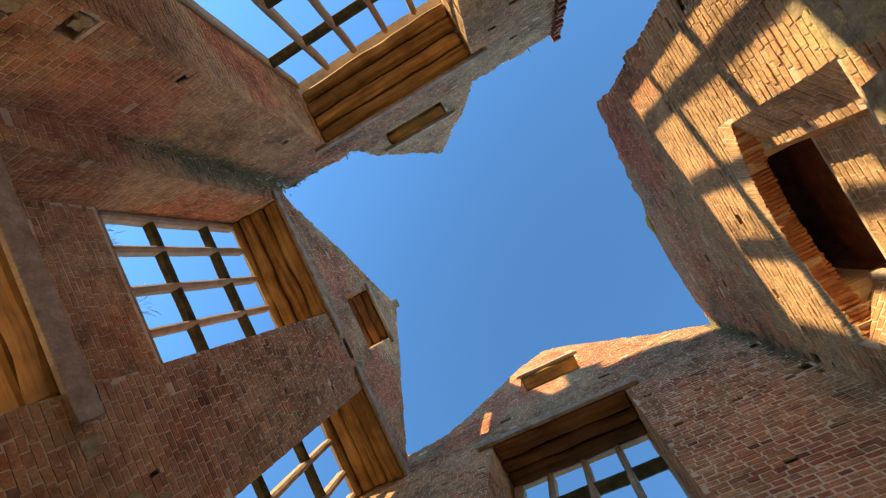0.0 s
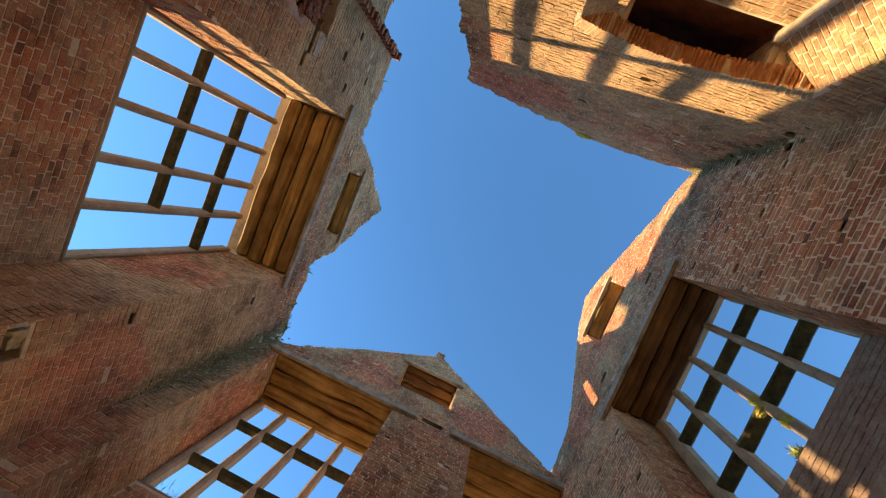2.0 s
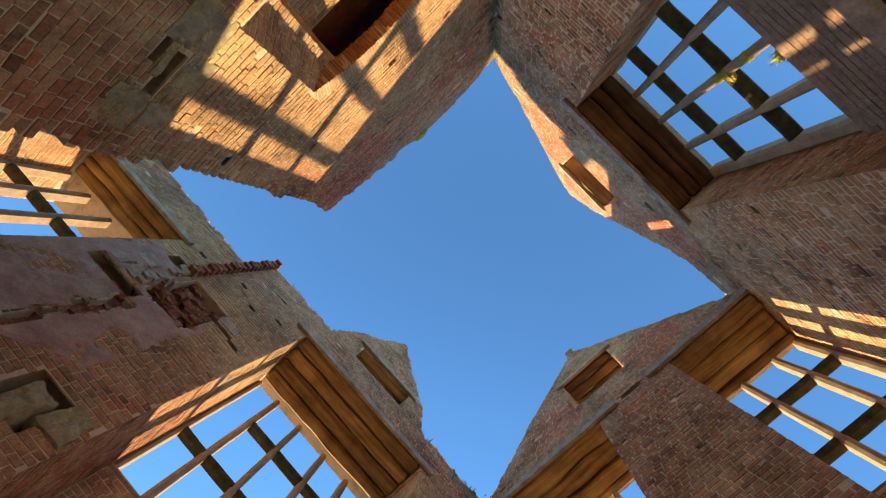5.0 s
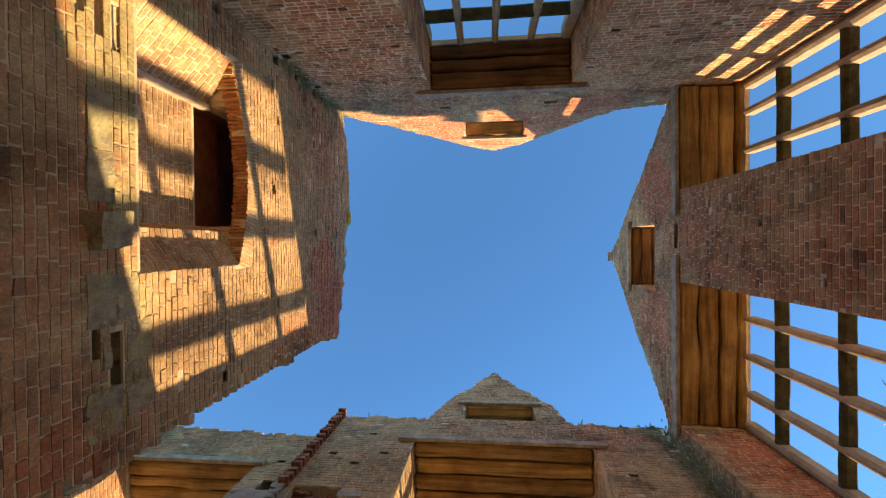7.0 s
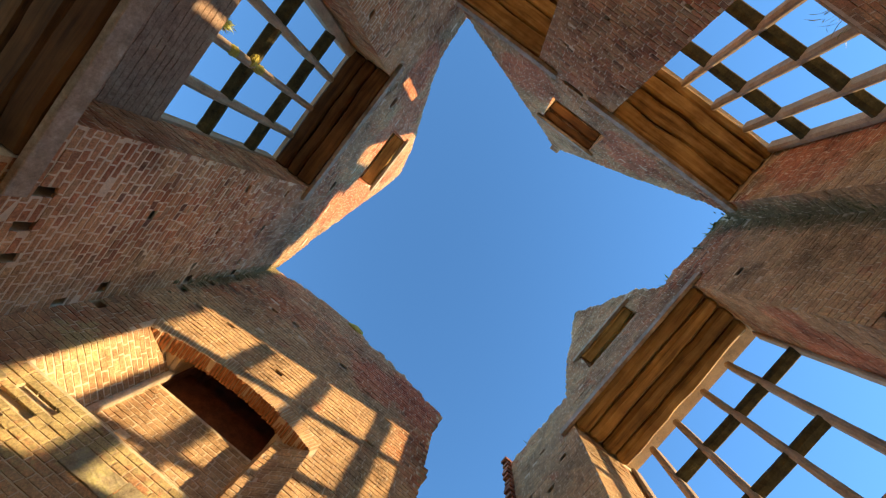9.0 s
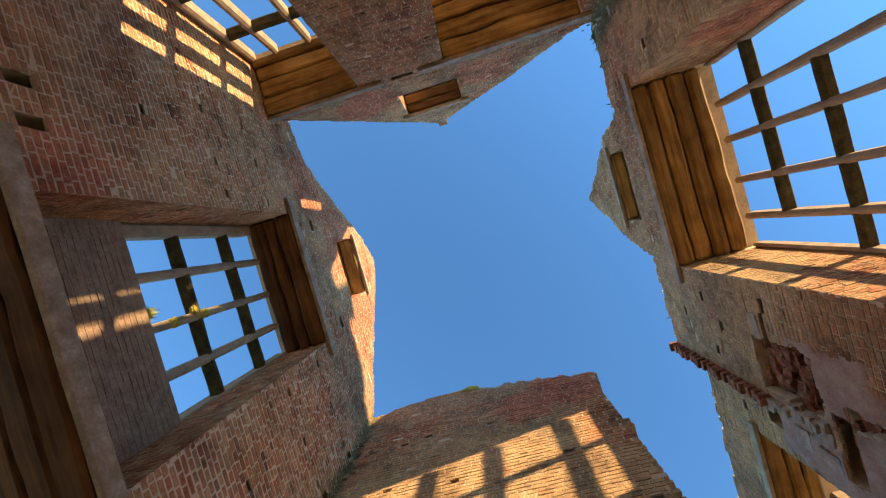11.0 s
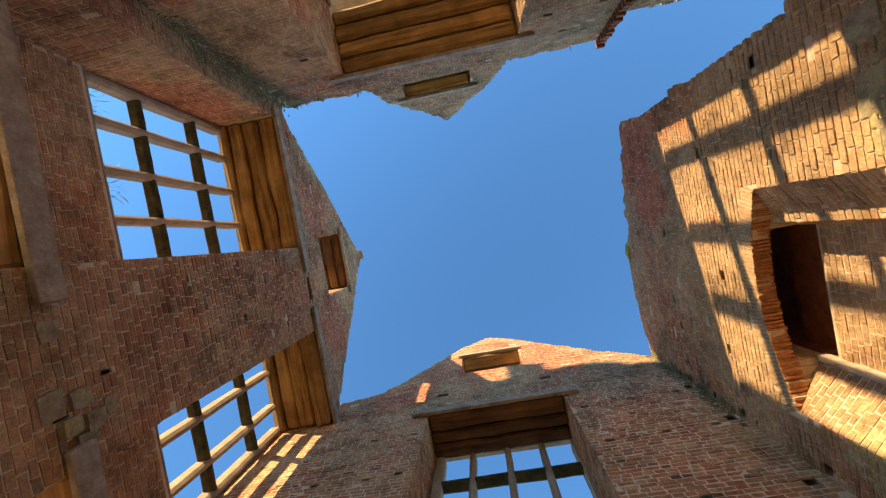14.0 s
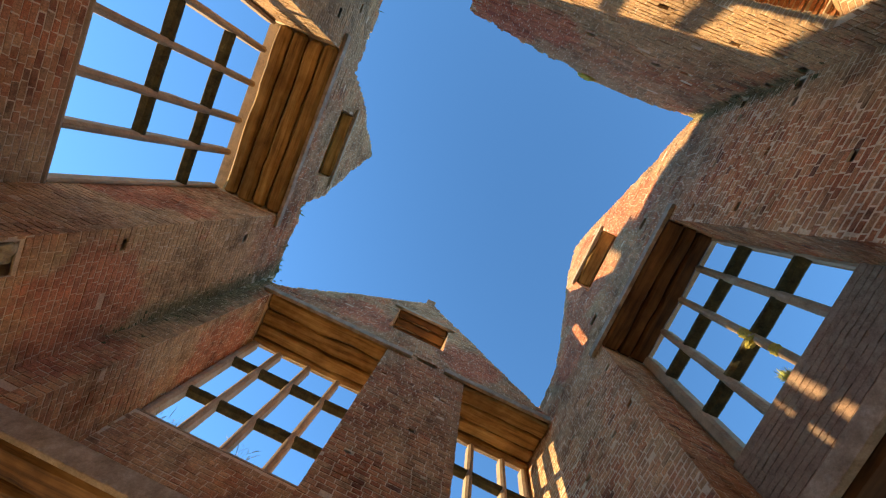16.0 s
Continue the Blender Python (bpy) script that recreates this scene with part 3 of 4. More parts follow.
# fireplace recess: back and cheeks
lay_bricks("recess_bricks", wall_west, Face((XW - R_DEEP, 0, 0), (0, 1, 0), (1, 0, 0)), R_U0, R_U1, R_Z0 - 0.02, 6.1,
           lambda u, z: in_recess(u, z) and not inside(FLUE, u, z), cuts=FLUE[0][:2], seed=71)
def cheek(points, seed):
    """A side of the recess: a solid between the face and the back, its broken line of (u, n) faced with brick."""
    z1 = 5.9
    ring = [(points[0][0], -R_DEEP), *points]
    s, m = Soup(), len(ring)
    s.v = [tuple(FW.at(u, z, n)) for z in (R_Z0, z1) for u, n in ring]
    s.f = [tuple(range(m)), tuple(range(2 * m - 1, m - 1, -1))] + [(i, (i + 1) % m, m + (i + 1) % m, m + i) for i in range(m)]
    part("cheek", s, M_CORE, wall_west, "splayed brick side of the fireplace recess")
    middle = FW.at((R_U0 + R_U1) / 2, 0, -0.1)
    for k, (p, q) in enumerate(zip(points, points[1:])):
        a, b = FW.at(p[0], 0, p[1]), FW.at(q[0], 0, q[1])
        way = (b - a).normalized()
        side = Vector((way.y, -way.x, 0))
        if side.dot(middle - a) < 0:
            side = -side
        lay_bricks("cheek_bricks", wall_west, Face(a, way, side), 0.0, (b - a).length, R_Z0, z1, lambda u_, z_: True, seed=seed + k)


cheek([(R_U0, 0.0), (FLUE[0][0], -R_DEEP + 0.01)], 73)
cheek([(R_U1, 0.0), (-0.135, -0.185), (-0.235, -0.195), (FLUE[0][1], -R_DEEP + 0.01)], 76)
# raised rib where the splayed cheek meets the back
part("rib", bevelled(XW - R_DEEP - 0.02, XW - R_DEEP + 0.07, FLUE[0][0] - 0.04, FLUE[0][0] + 0.03, R_Z0, 5.85, M_STUB, "rib", 0.008, 0.012, 8, 4), M_STUB, wall_west, "plastered rib of the fireplace recess")
# flue, open to the sky
s = Soup()
fa, fb, fc, fd = FLUE[0]
for x0, x1, y0, y1 in ((-T_W + 0.125, -T_W + 0.14, fa, fb), (-T_W + 0.14, -R_DEEP - 0.02, fa, fa + 0.015), (-T_W + 0.14, -R_DEEP - 0.02, fb - 0.015, fb)):
    s.box(XW + x0, XW + x1, y0, y1, fc + 0.01, 8.6)
s.box(XW - 0.74, XW - 0.57, fa + 0.02, fb - 0.02, fc - 0.3, 6.28)
part("flue_lining", s, M_SOOT, wall_west, "sooty red-brown brick flue inside")


# ---- timber lintels ----
def lintel(fr, a, b, z, deep, widths, mat, label, board=None, seed=0, name="timber_lintel", thick=0.16, ease=0.03):
    """Old oak beams side by side over an opening, with a grey board along the inner face."""
    top = tagged(new(name), label, "lintel", "window lintels")
    top.location = fr.at((a + b) / 2, z, 0)
    n, rnd = 0.0, random.Random(seed)
    total = sum(widths)
    for k, w in enumerate(widths):
        w = w / total * deep
        drop = rnd.uniform(-0.03, 0.03)
        p, q = fr.at(a + 0.004, z - 0.012 + drop, -n - 0.008), fr.at(b - 0.004, z + thick - 0.02, -n - w + 0.008 + ease * 0.3)
        me = bevelled(min(p.x, q.x), max(p.x, q.x), min(p.y, q.y), max(p.y, q.y), p.z, q.z, mat, "beam", ease, 0.03, 16, seed + k)
        me.transform(Matrix.Translation(-top.location))
        part("beam", me, mat, top)
        n += w
    if board:
        c, d, h = board
        p, q = fr.at(c, z + 0.0, 0.012), fr.at(d, z + h, 0.07)
        me = bevelled(min(p.x, q.x), max(p.x, q.x), min(p.y, q.y), max(p.y, q.y), p.z, q.z, M_BOARD, "board", 0.006, 0.006, 10, seed + 30)
        me.transform(Matrix.Translation(-top.location))
        part("board", me, M_BOARD, top, "weathered grey edge board")
    return top


OLD = "golden-brown old oak beams over a window opening"
lintel(FE, -2.49, -0.886, ZL, 0.98, (3, 3, 2.4, 1.6), M_OAK_Y, OLD, (-2.49, -0.5, 0.14), 1)
lintel(FE, 0.535, 2.79, ZL, 0.98, (3, 3, 2.4, 1.6), M_OAK_Y, OLD, (0.12, 2.95, 0.14), 2)
lintel(FS, *S_WIN, ZS, 0.73, (3, 2.4, 3), M_DARK_X, "dark brown oak beams over a window opening", (-0.938, 1.679, 0.14), 3)
lintel(FN, *N_WIN, ZL, 1.08, (1, 1, 1.1, 1), M_OAK_X, "heavy rough oak beams over a window opening", (-1.35, 2.0, 0.13), 4, ease=0.055)
lintel(FN, -5.4, -3.32, 7.42, 0.62, (1.4, 1, 1.2), M_OAK_X, OLD, (-5.5, -3.2, 0.12), 5)
SMALL = "small oak lintel boards over a gable opening"
lintel(FE, -0.40, 0.79, 10.53, 0.6, (1, 1.2, 1), M_DARK_Y, SMALL, (-0.52, 0.92, 0.09), 6, thick=0.1)
lintel(FS, -0.296, 0.967, 10.94, 0.6, (1, 1), M_OAK_X, SMALL, (-0.38, 1.05, 0.09), 7, thick=0.1)
lintel(FN, -0.305, 1.032, 10.02, 0.49, (1, 1.1), M_OAK_X, SMALL, (-0.45, 1.2, 0.09), 8, thick=0.1)
LOWER = "brown oak beams over a ground-floor window opening"
lintel(FE, -2.49, -0.886, 4.1, 0.98, (1, 1, 1), M_MID_Y, LOWER, (-2.49, -0.72, 0.2), 9)
lintel(FE, 0.535, 2.79, 4.1, 0.98, (1, 1, 1), M_MID_Y, LOWER, (0.28, 2.9, 0.2), 10)
lintel(FS, -1.048, 1.674, 4.035, 0.73, (1, 1, 1), M_DARK_X, "dark oak beams over a ground-floor window opening", (-1.3, 1.87, 0.15), 11)
lintel(FN, -1.1, 1.8, 2.75, 1.2, (1, 1, 1, 1), M_OAK_X, LOWER, None, 12)


# ---- stone mullioned windows ----
def stone_bar(fr, u0, u1, z0, z1, n0, n1, upright):
    """A moulded bar: chamfered on both faces."""
    c = 0.035
    bm = bmesh.new()
    if upright:
        prof = [(u0 + c, n1), (u1 - c, n1), (u1, n1 - c), (u1, n0 + c), (u1 - c, n0), (u0 + c, n0), (u0, n0 + c), (u0, n1 - c)]
        rings = [[bm.verts.new(fr.at(u, z, n)) for u, n in prof] for z in np.linspace(z0, z1, 9)]
    else:
        prof = [(z0 + c, n1), (z1 - c, n1), (z1, n1 - c), (z1, n0 + c), (z1 - c, n0), (z0 + c, n0), (z0, n0 + c), (z0, n1 - c)]
        rings = [[bm.verts.new(fr.at(u, z, n)) for z, n in prof] for u in np.linspace(u0, u1, 4)]
    for r0, r1 in zip(rings, rings[1:]):
        for i in range(8):
            bm.faces.new((r0[i], r0[(i + 1) % 8], r1[(i + 1) % 8], r1[i]))
    bm.faces.new(rings[0])
    bm.faces.new(rings[-1][::-1])
    for v in bm.verts:
        v.co += noise.noise_vector(v.co * 3.1) * 0.009
    bmesh.ops.recalc_face_normals(bm, faces=bm.faces)
    me = bpy.data.meshes.new("bar")
    bm.to_mesh(me)
    bm.free()
    return me


def window(name, fr, a, b, z0, z1, n_mid, mullions, transoms, label, wide=0.1, jambs=(0.07, 0.07)):
    ja, jb = jambs
    top = tagged(new(name), label, "window", kind="structure")
    n0, n1 = n_mid - 0.1, n_mid + 0.1

    def add(kind, me, mat, lab=""):
        me.materials.append(mat)
        part(kind, me, mat, top, lab)

    for m in mullions:
        add("mullion", stone_bar(fr, m - wide / 2, m + wide / 2, z0, z1, n0, n1, True), M_STONE)
    add("jamb", stone_bar(fr, a + 0.002, a + ja, z0, z1, n0, n1, True), M_STONE)
    add("jamb", stone_bar(fr, b - jb, b - 0.002, z0, z1, n0, n1, True), M_STONE)
    add("sill", stone_bar(fr, a + 0.002, b - 0.002, z0 - 0.09, z0, n0 - 0.04, n1 + 0.03, False), M_STONE)
    stops = [a + ja, *mullions, b - jb]
    for z, first, last in transoms:
        for i in range(first, last):
            u0 = stops[i] + (wide / 2 if i else 0)
            u1 = stops[i + 1] - (wide / 2 if i + 1 < len(stops) - 1 else 0)
            add("transom", stone_bar(fr, u0 - 0.01, u1 + 0.01, z - 0.055, z + 0.055, n0 + 0.02, n1 - 0.01, False), M_LICHEN_SHADE, "lichened stone crossbar with underside shade in its colour")
    return top


STONE = "unglazed stone mullioned window with dark stained crossbars"
window("window_1", FE, -2.5, -0.886, 5.9, ZL - 0.01, -1.0, [-2.04, -1.46], [(7.62, 0, 3), (6.6, 0, 3)], STONE, jambs=(0.11, 0.04))
window("window_2", FE, 0.535, 2.79, 5.9, ZL - 0.01, -1.0, [1.11, 1.68, 2.25], [(7.66, 0, 4), (6.63, 0, 4)], STONE, jambs=(0.04, 0.12))
window("window_3", FS, *S_WIN, 5.621, ZS - 0.01, -0.76, [-0.235, 0.29, 0.84], [(7.378, 0, 4), (6.375, 0, 4)], STONE, jambs=(0.025, 0.16))
window("window_4", FN, *N_WIN, 5.54, ZL - 0.01, -1.2, [-0.6, -0.03, 0.605, 1.165], [(6.55, 0, 4), (7.56, 1, 5)], "unglazed stone mullioned window with broken dark crossbars", jambs=(0.07, 0.05))
window("window_5", FN, -5.4, -3.32, 4.9, 7.4, -0.72, [-4.88, -4.36, -3.84], [(5.6, 0, 4), (6.6, 0, 4)], STONE)


# ---- fireplace arch ----
ARCH_T = 0.16


def arch_ring():
    """Voussoirs, worn unevenly along the soffit."""
    r = random.Random(31)
    for i in range(58):
        t = (i + 0.5) / 58
        u = R_U0 + (R_U1 - R_U0) * t
        slope = math.atan((w_arch(u + 0.01) - w_arch(u - 0.01)) / 0.02)
        z, h = w_arch(u), 0.19 + r.uniform(-0.012, 0.008)

        def q(a, b, n):
            return FW.at(u + a * math.cos(slope) - b * math.sin(slope), z + a * math.sin(slope) + b * math.cos(slope), n)

        for near, back in ((0.004 + r.uniform(-0.004, 0.006), -ARCH_T - r.uniform(0.0, 0.02)),):
            s = Soup()
            lo = [-0.014 + r.uniform(-0.014, 0.012) for _ in range(4)]
            du = 0.0145 + r.uniform(-0.002, 0.002)
            s.box8([q(-du, lo[0], near), q(du, lo[1], near), q(du, h, near), q(-du, h, near), q(-du, lo[2], back), q(du, lo[3], back), q(du, h, back), q(-du, h, back)])
            ob = part("arch_brick", s, M_BRICK1, wall_west)
            # only the soffit face takes the painted orange bounce
            ob.data.materials.append(M_ARCH)
            ob.data.polygons[2].material_index = 1


arch_ring()


def rough_block(name, x0, x1, y0, y1, z0, z1, mat, seed, amount=0.03):
    bm = bmesh.new()
    bmesh.ops.create_cube(bm, size=1)
    bmesh.ops.subdivide_edges(bm, edges=bm.edges[:], cuts=8, use_grid_fill=True)
    for v in bm.verts:
        v.co = Vector(((x0 + x1) / 2 + v.co.x * (x1 - x0), (y0 + y1) / 2 + v.co.y * (y1 - y0), (z0 + z1) / 2 + v.co.z * (z1 - z0)))
        v.co += noise.noise_vector(v.co * 4.0 + Vector((seed, 0, 0))) * amount + noise.noise_vector(v.co * 13 + Vector((seed, 0, 0))) * amount * 0.4 + noise.noise_vector(v.co * 34) * amount * 0.16
    me = bpy.data.meshes.new(name)
    bmesh.ops.recalc_face_normals(bm, faces=bm.faces)
    bm.to_mesh(me)
    bm.free()
    me.materials.append(mat)
    return me


# stone dressings of the west wall
rnd = random.Random(5)
for u0, u1, z0, z1, pr in ((-1.145, -0.744, 4.083, 4.274, 0.03), (-0.734, -0.381, 4.073, 4.274, 0.035), (0.116, 0.479, 4.064, 4.293, 0.03), (0.135, 0.431, 4.303, 4.503, 0.02), (0.498, 0.765, 4.178, 4.236, 0.03),
                           (0.46, 0.765, 4.37, 4.58, 0.03), (0.784, 1.147, 4.37, 4.608, 0.02), (0.909, 1.243, 4.064, 4.322, 0.02), (-2.386, -1.909, 4.083, 4.293, 0.02)):
    part("stone_block", rough_block("stone_block", XW - 0.15, XW + pr * 0.5, u0, u1, z0, z1, M_BLOCK, rnd.random() * 50, 0.016), M_BLOCK, wall_west, "yellow-lichened limestone block")
corbel = tagged(new("stone_corbel", rough_block("stone_corbel", XW - 0.08, XW + 0.13, -0.33, -0.06, 4.07, 4.31, M_BLOCK, 9, 0.035)), "broken yellow limestone corbel in the cross wall", "corbel")

# toothing of the torn-out wall on the north wall
tooth = tagged(new("toothing"), "projecting stepped brick edge of a torn-out cross wall", "brick ruin")
for k in range(int(6.95 / COURSE), int(9.45 / COURSE)):
    z = k * COURSE
    s = Soup()
    out = 0.06 + (0.06 if k % 2 else 0.0) + 0.02 * math.sin(k * 2.3)
    s.face_box(FN, -2.72, -2.60 + 0.02 * (k % 2), z, z + 0.063, -0.02, out)
    part("brick", s, M_RUST, tooth)

# rubble in the scar
for i in range(46):
    u, z = rnd.uniform(-2.52, -1.83), rnd.uniform(6.12, 7.0)
    w = rnd.uniform(0.05, 0.13)
    part("rubble_brick", rough_block("rubble_brick", u - w, u + w, YN + rnd.uniform(0.04, 0.14), YN + 0.27, z - 0.05, z + 0.05, M_RUST, i * 3.1, 0.045), M_RUST, wall_north)
for i, (u0, u1, z0, z1) in enumerate(((-2.1, -1.85, 3.72, 3.95), (-1.82, -1.62, 3.75, 4.02), (-1.69, -1.46, 4.12, 4.5), (1.86, 2.05, 4.28, 4.4), (1.95, 2.18, 3.86, 4.0), (-2.45, -2.15, 3.9, 4.3), (-1.4, -1.15, 4.3, 4.6))):
    part("stone_block", rough_block("stone_block", u0, u1, YN - 0.03, YN + 0.2, z0, z1, M_BLOCK, i * 5.3, 0.05), M_BLOCK, wall_north, "rough rubble stone in a beam pocket")
# red broken masonry inside the square hole and the chase of the north wall
for i in range(14):
    u, z = rnd.uniform(-3.05, -2.4), rnd.uniform(5.75, 5.98)
    part("rubble_brick", rough_block("rubble_brick", u - 0.07, u + 0.07, YN + rnd.uniform(0.07, 0.14), YN + 0.26, z - 0.04, z + 0.04, M_RUST, i * 4.7, 0.03), M_RUST, wall_north)
for i in range(16):
    z = 4.35 + i * 0.09
    part("rubble_brick", rough_block("rubble_brick", -2.44, -2.3, YN + rnd.uniform(0.05, 0.1), YN + 0.2, z - 0.045, z + 0.045, M_RUST, i * 6.1, 0.03), M_RUST, wall_north)
# rough stones patched into the foot of the east pier
for i, (u0, u1, z0, z1, pr) in enumerate(((-0.5, -0.36, 4.2, 4.36, 0.03), (-0.64, -0.52, 4.1, 4.24, 0.05), (-0.66, -0.54, 4.27, 4.42, 0.06), (-0.5, -0.32, 4.0, 4.16, 0.02), (-0.62, -0.5, 4.46, 4.56, 0.03), (0.02, 0.16, 4.1, 4.24, 0.015), (-0.74, -0.66, 4.2, 4.34, 0.03))):
    part("stone_block", rough_block("stone_block", XE - pr, XE + 0.12, u0, u1, z0, z1, M_BLOCK, 80 + i * 3.3, 0.022), M_BLOCK, wall_east, "rough brown stone patched into the brickwork")
# broken stub of the torn-out wall under the toothing: pale mortar and stones
for i in range(13):
    z = 6.12 + i * 0.088
    u, w = -2.6 - 0.1 * i / 12 + rnd.uniform(-0.02, 0.02), rnd.uniform(0.05, 0.1)
    part("stub_stone", rough_block("stub_stone", u - w, u + w * 0.7, YN - rnd.uniform(0.03, 0.075), YN + 0.12, z - 0.035, z + 0.05, M_STUB, i * 2.7, 0.03), M_STUB, wall_north)
for i, (u0, u1, z0, z1) in enumerate(((-3.1, -2.9, 6.04, 6.3), (-2.87, -2.66, 6.06, 6.34), (-3.05, -2.8, 6.42, 6.62), (-1.84, -1.52, 6.8, 6.93))):
    part("stone_block", rough_block("stone_block", u0, u1, YN - 0.018, YN + 0.1, z0, z1, M_STUB, 60 + i * 4.1, 0.016), M_STUB, wall_north, "pale mortared stone in the torn wall")


# plaster left on the north wall beside the scar, thinning out to nothing at its edges
def plaster_depth(u, z):
    f = noise.fractal(Vector((u * 1.5, 0.3, z * 1.5)), 0.9, 2.0, 7)
    f += 0.55 - 1.5 * max(0, u + 2.0) - 0.9 * max(0, z - 6.05) - 0.5 * max(0, -3.5 - u)
    return max(-0.012, min(0.017, f * 0.05)) + 0.005 * noise.noise(Vector((u * 9, 1, z * 9)))


def gap(u, z):
    wob = 0.08 * noise.noise(Vector((u * 5, z * 5, 0)))
    return inside(N_POCKETS, u, z) or inside(N_HOLES, u, z) or inside(N_SCAR, u + wob, z + wob)


pl, step = Soup(), 0.025
nu, nzz = int(2.5 / step), int(3.4 / step)
pl.v = [tuple(FN.at(-4.2 + i * step, 4.1 + j * step, plaster_depth(-4.2 + i * step, 4.1 + j * step))) for i in range(nu + 1) for j in range(nzz + 1)]
for i in range(nu):
    for j in range(nzz):
        if not any(gap(-4.2 + (i + di) * step, 4.1 + (j + dj) * step) for di in (0, 1) for dj in (0, 1)):
            k = i * (nzz + 1) + j
            pl.f.append((k, k + nzz + 1, k + nzz + 2, k + 1))
part("plaster", pl, M_PLASTER, wall_north, "patchy pinkish plaster remains")


# ---- ruins outside, and an added shade caster ----
far = Soup()
for y0, y1, z in ((3.02, YN, 8.8), (2.8, 3.02, 8.1), (2.4, 2.8, 7.5), (-6, 2.4, 7.0)):
    far.box(-6.2, -5.52, y0, y1, -0.4, z)
tagged(new("wall_far", far.mesh("wall_far", M_BLOCK)), "broken end wall of the neighbouring roofless room", "wall", kind="structure")
# added out of view: stepped top shapes the shadow edge on the south gable
shade_wall = Soup()
for x0, x1, z in ((6.0, 6.8, 12.4), (6.8, 8.1, 12.8), (8.1, 8.3, 13.4), (8.3, 8.85, 12.65)):
    shade_wall.box(x0, x1, 10.0, 10.8, -0.4, z)
tagged(new("wall_outer", shade_wall.mesh("wall_outer", M_CORE)), "unseen wall added to cast shade on the south gable", "wall", kind="structure")


# ---- plants ----
M_FERN = plain("fern_leaf", [(0.3, (0.3, 0.36, 0.06)), (0.7, (0.52, 0.55, 0.14))], 9, 0.6)


def tuft(name, place, size, count, label, seed, mat=None, up=1.0, blade=1.0):
    r, s = random.Random(seed), Soup()
    for _ in range(count):
        a, lean = r.uniform(0, 6.283), r.uniform(0.1, 1.1)
        d = Vector((math.cos(a) * lean, math.sin(a) * lean, up)).normalized()
        side = d.cross(Vector((r.uniform(-1, 1), r.uniform(-1, 1), 0.3))).normalized() * size * r.uniform(0.02, 0.055) * blade
        base = Vector((r.uniform(-1, 1), r.uniform(-1, 1), r.uniform(-0.1, 0.3))) * size * 0.45
        tip = base + d * size * r.uniform(0.3, 0.9)
        mid = (base + tip) / 2 + Vector((0, 0, size * 0.08))
        b = len(s.v)
        s.v += [tuple(base), tuple(mid + side), tuple(tip), tuple(mid - side)]
        s.f.append((b, b + 1, b + 2, b + 3))
    ob = tagged(new(name, s.mesh(name, mat or M_LEAF, fix=False)), label, "plant")
    ob.location = place
    return ob


def moss_pad(place, rx, ry, rz, seed):
    bm = bmesh.new()
    bmesh.ops.create_icosphere(bm, subdivisions=3, radius=1)
    for v in bm.verts:
        v.co = Vector((v.co.x * rx, v.co.y * ry, v.co.z * rz)) + noise.noise_vector(v.co * 2.7 + Vector((seed, 0, 0))) * min(rx, ry, rz) * 0.45
    me = bpy.data.meshes.new("moss_cushion")
    bm.to_mesh(me)
    bm.free()
    me.materials.append(M_MOSS)
    ob = tagged(new("moss_cushion", me), "olive-green moss cushion on the broken wall top", "moss")
    ob.location = place
    return ob


moss_pad((0.31, YN + 0.15, 12.22), 0.13, 0.13, 0.16, 1)
moss_pad((3.02, YN + 0.1, 9.22), 0.14, 0.12, 0.16, 2)
moss_pad((2.5, YN + 0.25, 9.2), 0.35, 0.2, 0.08, 3)
moss_pad((-2.0, YN + 0.25, 9.36), 0.35, 0.2, 0.07, 4)
moss_pad((1.6, YN + 0.2, 9.32), 0.2, 0.15, 0.06, 5)
moss_pad((XW - 0.3, 0.0, 9.2), 0.2, 0.4, 0.06, 6)
for k, (x, y, z, sz) in enumerate(((3.0, YN + 0.15, 9.3, 0.25), (1.75, YN + 0.15, 9.35, 0.25), (2.4, YN + 0.2, 9.25, 0.22), (-5.1, YN + 0.3, 8.65, 0.3), (-2.1, YN + 0.2, 9.4, 0.22))):
    tuft("grass_tuft", (x, y, z), sz, 60, "dry grass tuft growing on the wall top", k)
tuft("fern", (0.46, YS - 0.62, 5.55), 0.11, 240, "green fern growing on a window sill", 11, M_FERN)
tuft("weed", (XE + 1.02, 2.5, 5.93), 0.3, 34, "dry weed on a window sill", 13, blade=0.3)
tuft("weed", (XE + 1.02, 1.5, 5.93), 0.32, 40, "dry weed on a window sill", 14, blade=0.3)


def moss_strip(x, y, z0, z1, dx, dy, count, size, label, seed):
    """Small irregular clumps creeping up a wall corner."""
    r = random.Random(seed)
    bm = bmesh.new()
    for _ in range(count):
        t = r.random()
        z = z0 + (z1 - z0) * t
        on_x = r.random() < 0.5
        away = abs(r.gauss(0, 0.5))
        at = Vector((x + dx * away if on_x else x, y if on_x else y + dy * away, z))
        w = size * r.uniform(0.35, 1.2)
        g = bmesh.ops.create_icosphere(bm, subdivisions=1, radius=1)
        for v in g["verts"]:
            p = v.co + noise.noise_vector(v.co * 2 + at * 9) * 0.5
            v.co = at + Vector((p.x * w * (1.4 if on_x else 0.4), p.y * w * (0.4 if on_x else 1.4), p.z * w * 0.8))
    me = bpy.data.meshes.new("moss_strip")
    bm.to_mesh(me)
    bm.free()
    me.materials.append(M_MOSS)
    return tagged(new("moss_strip", me), label, "moss", kind="stuff")


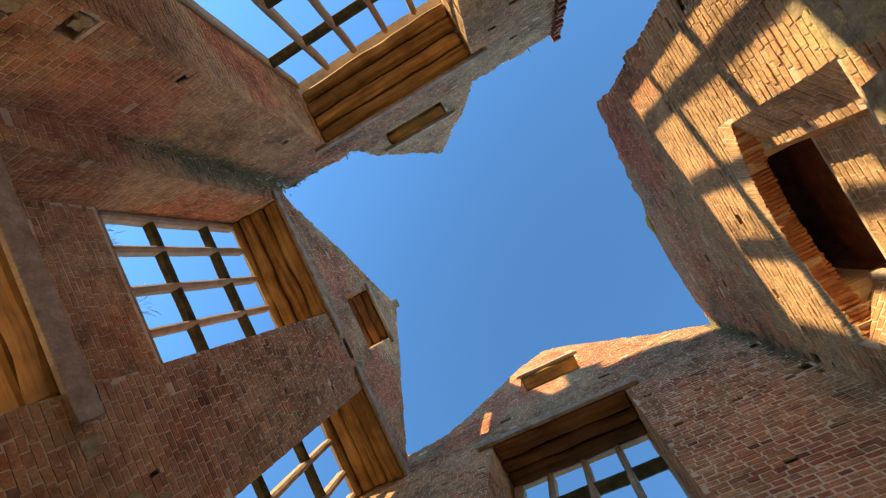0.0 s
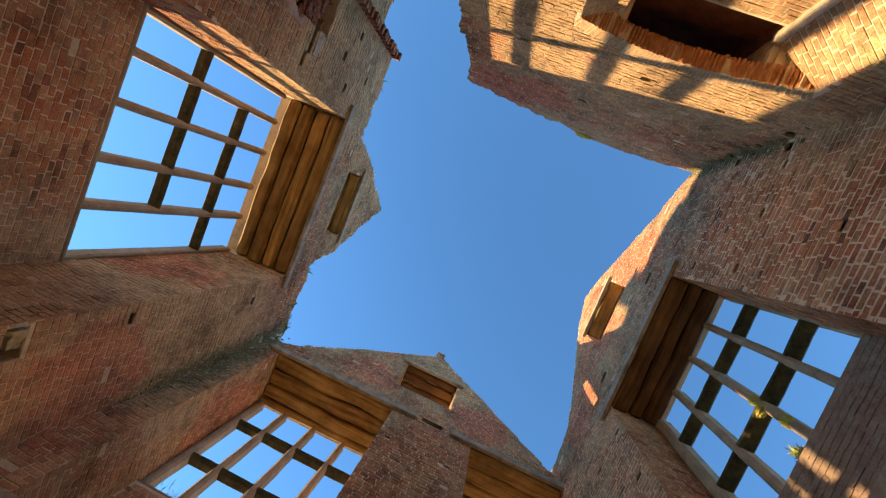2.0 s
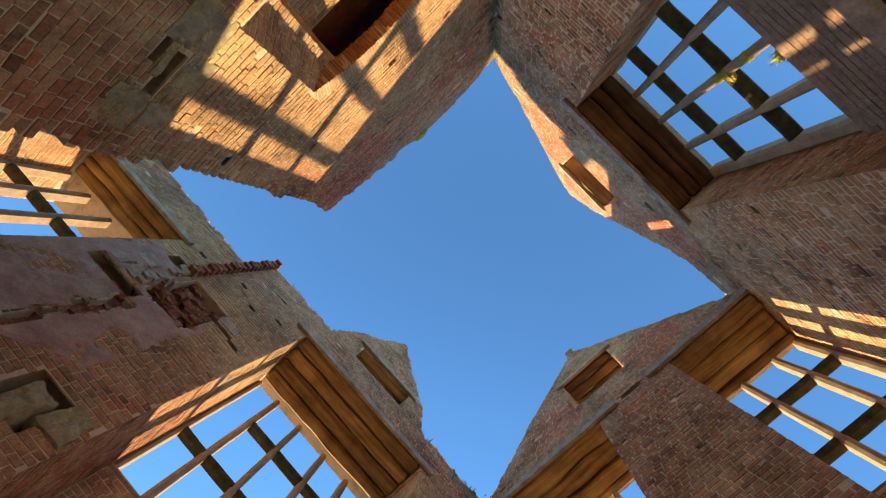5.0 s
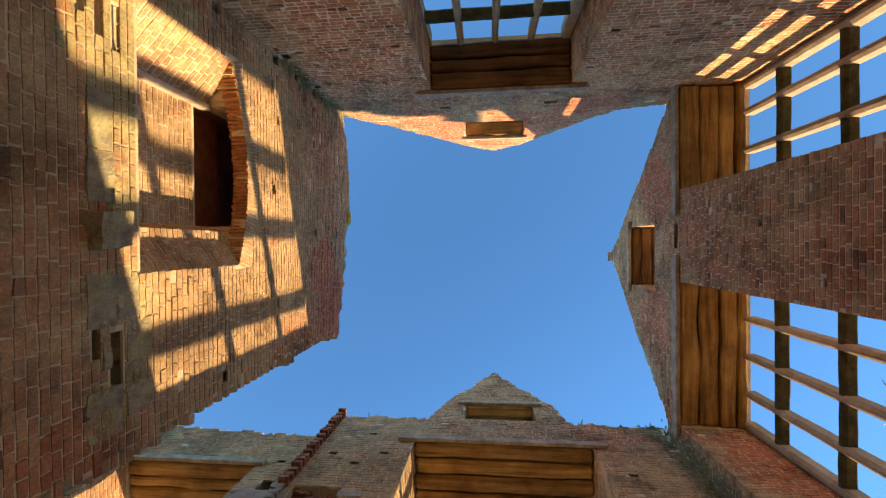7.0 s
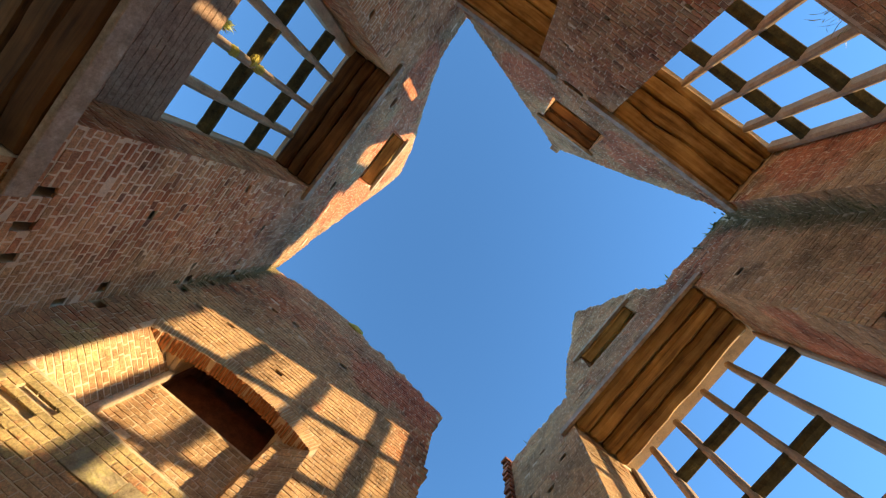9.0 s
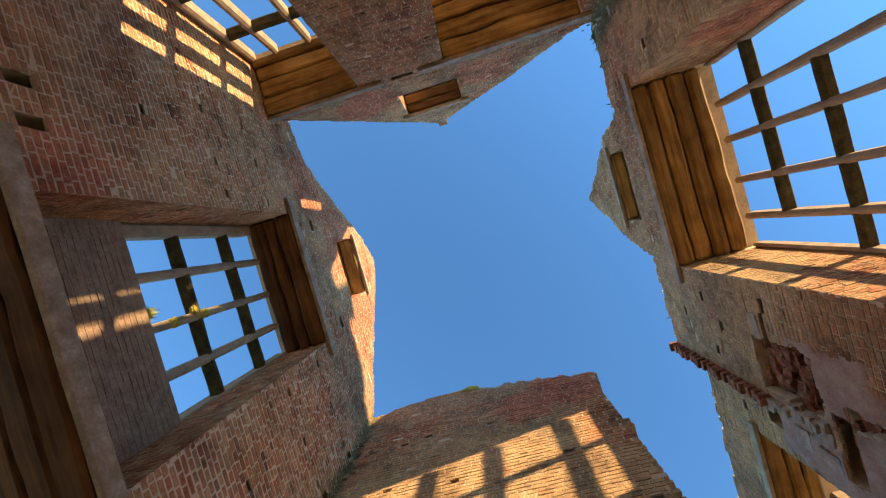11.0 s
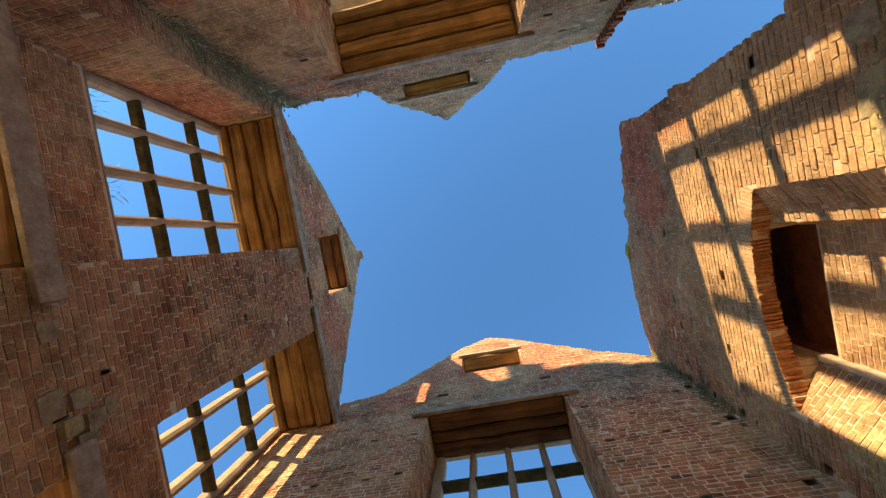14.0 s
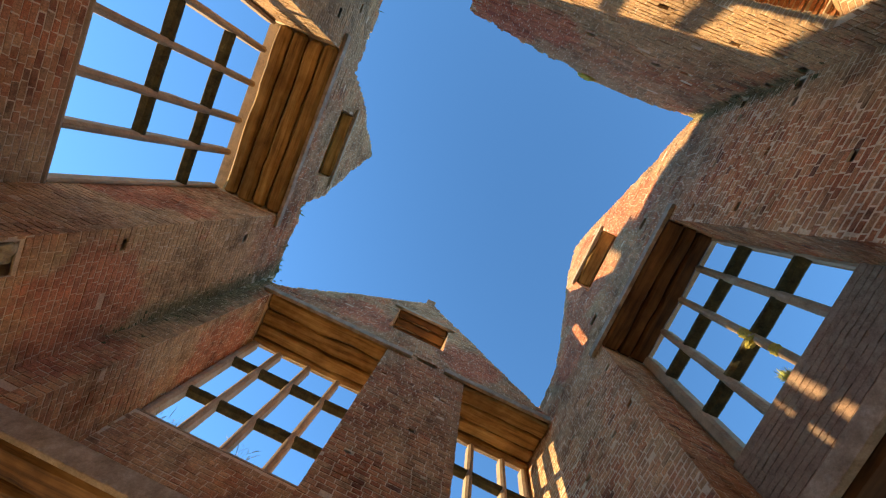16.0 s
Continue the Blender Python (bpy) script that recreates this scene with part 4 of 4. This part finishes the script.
moss_strip(XW, YS, 6.3, 9.1, 0.16, 0.16, 90, 0.026, "dark olive moss clumps creeping up a wall corner", 3)
moss_strip(XE, YN, 5.4, 9.1, -0.2, -0.2, 130, 0.026, "olive moss creeping up a damp wall corner", 4)
moss_strip(2.5, YN + 0.02, 9.05, 9.3, 0.6, 0.0, 90, 0.035, "green moss fringe along the broken wall top", 5)
M_YELLOW = plain("lichen_sun_yellow", [(0.3, (0.3, 0.26, 0.05)), (0.7, (0.55, 0.48, 0.1))], 12)


def yellow_pad(place, rx, ry, rz, seed):
    ob = moss_pad(place, rx, ry, rz, seed)
    ob.name = "lichen_patch"
    ob.data.materials[0] = M_YELLOW
    return tagged(ob, "yellow-green lichen crust on a mullion; on the west wall top, a painted sun spot", "lichen")


yellow_pad((0.29, YS - 0.68, 6.45), 0.06, 0.04, 0.12, 21)
yellow_pad((0.34, YS - 0.68, 6.3), 0.08, 0.05, 0.05, 22)
yellow_pad((0.29, YS - 0.68, 5.95), 0.06, 0.04, 0.09, 23)
# yellow pad in place of a small sunlit spot on the west wall top
yellow_pad((XW + 0.0, -0.62, 9.34), 0.05, 0.17, 0.1, 24)

# ---- facing bricks of the walls ----
lay_bricks("brick_facing", wall_west, FW, YS, 1.75, Z_LOW, 10.2, lambda u, z: solid_w(u, z) and not in_ring(u, z), wc, lambda u, z: -2.5 < u < 1.3 and 3.9 < z < 4.5 or (u > 0.2 and 4.7 < z < 6.2), seed=21, joint=0.012, proud=0.0065)
lay_bricks("gable_bricks", wall_south, FS, YS, XE + T_E, 8.45, 13.2, solid_s, sc, seed=25, joint=0.012, proud=0.004)
lay_bricks("brick_facing", wall_south, FS, YS, XE + T_E, Z_LOW, 8.46, solid_s, sc, lambda u, z: 4.5 < z < 5.6 and (u > 1.5 or u < -0.76), seed=22, joint=0.017, proud=0.0018)
lay_bricks("brick_facing", wall_east, FE, YS, YN, Z_LOW, 12.4, solid_e, ec, lambda u, z: 4.4 < z < 6.4 and -0.88 < u < 0.53, seed=23, joint=0.012, proud=0.005)
lay_bricks("brick_facing", wall_north, FN, -8.0, XE, Z_LOW, 12.5, solid_n, nc, lambda u, z: 4.4 < z < 5.8 and (1.8 < u or -2.6 < u < -1.1), seed=24, joint=0.012, proud=0.005)
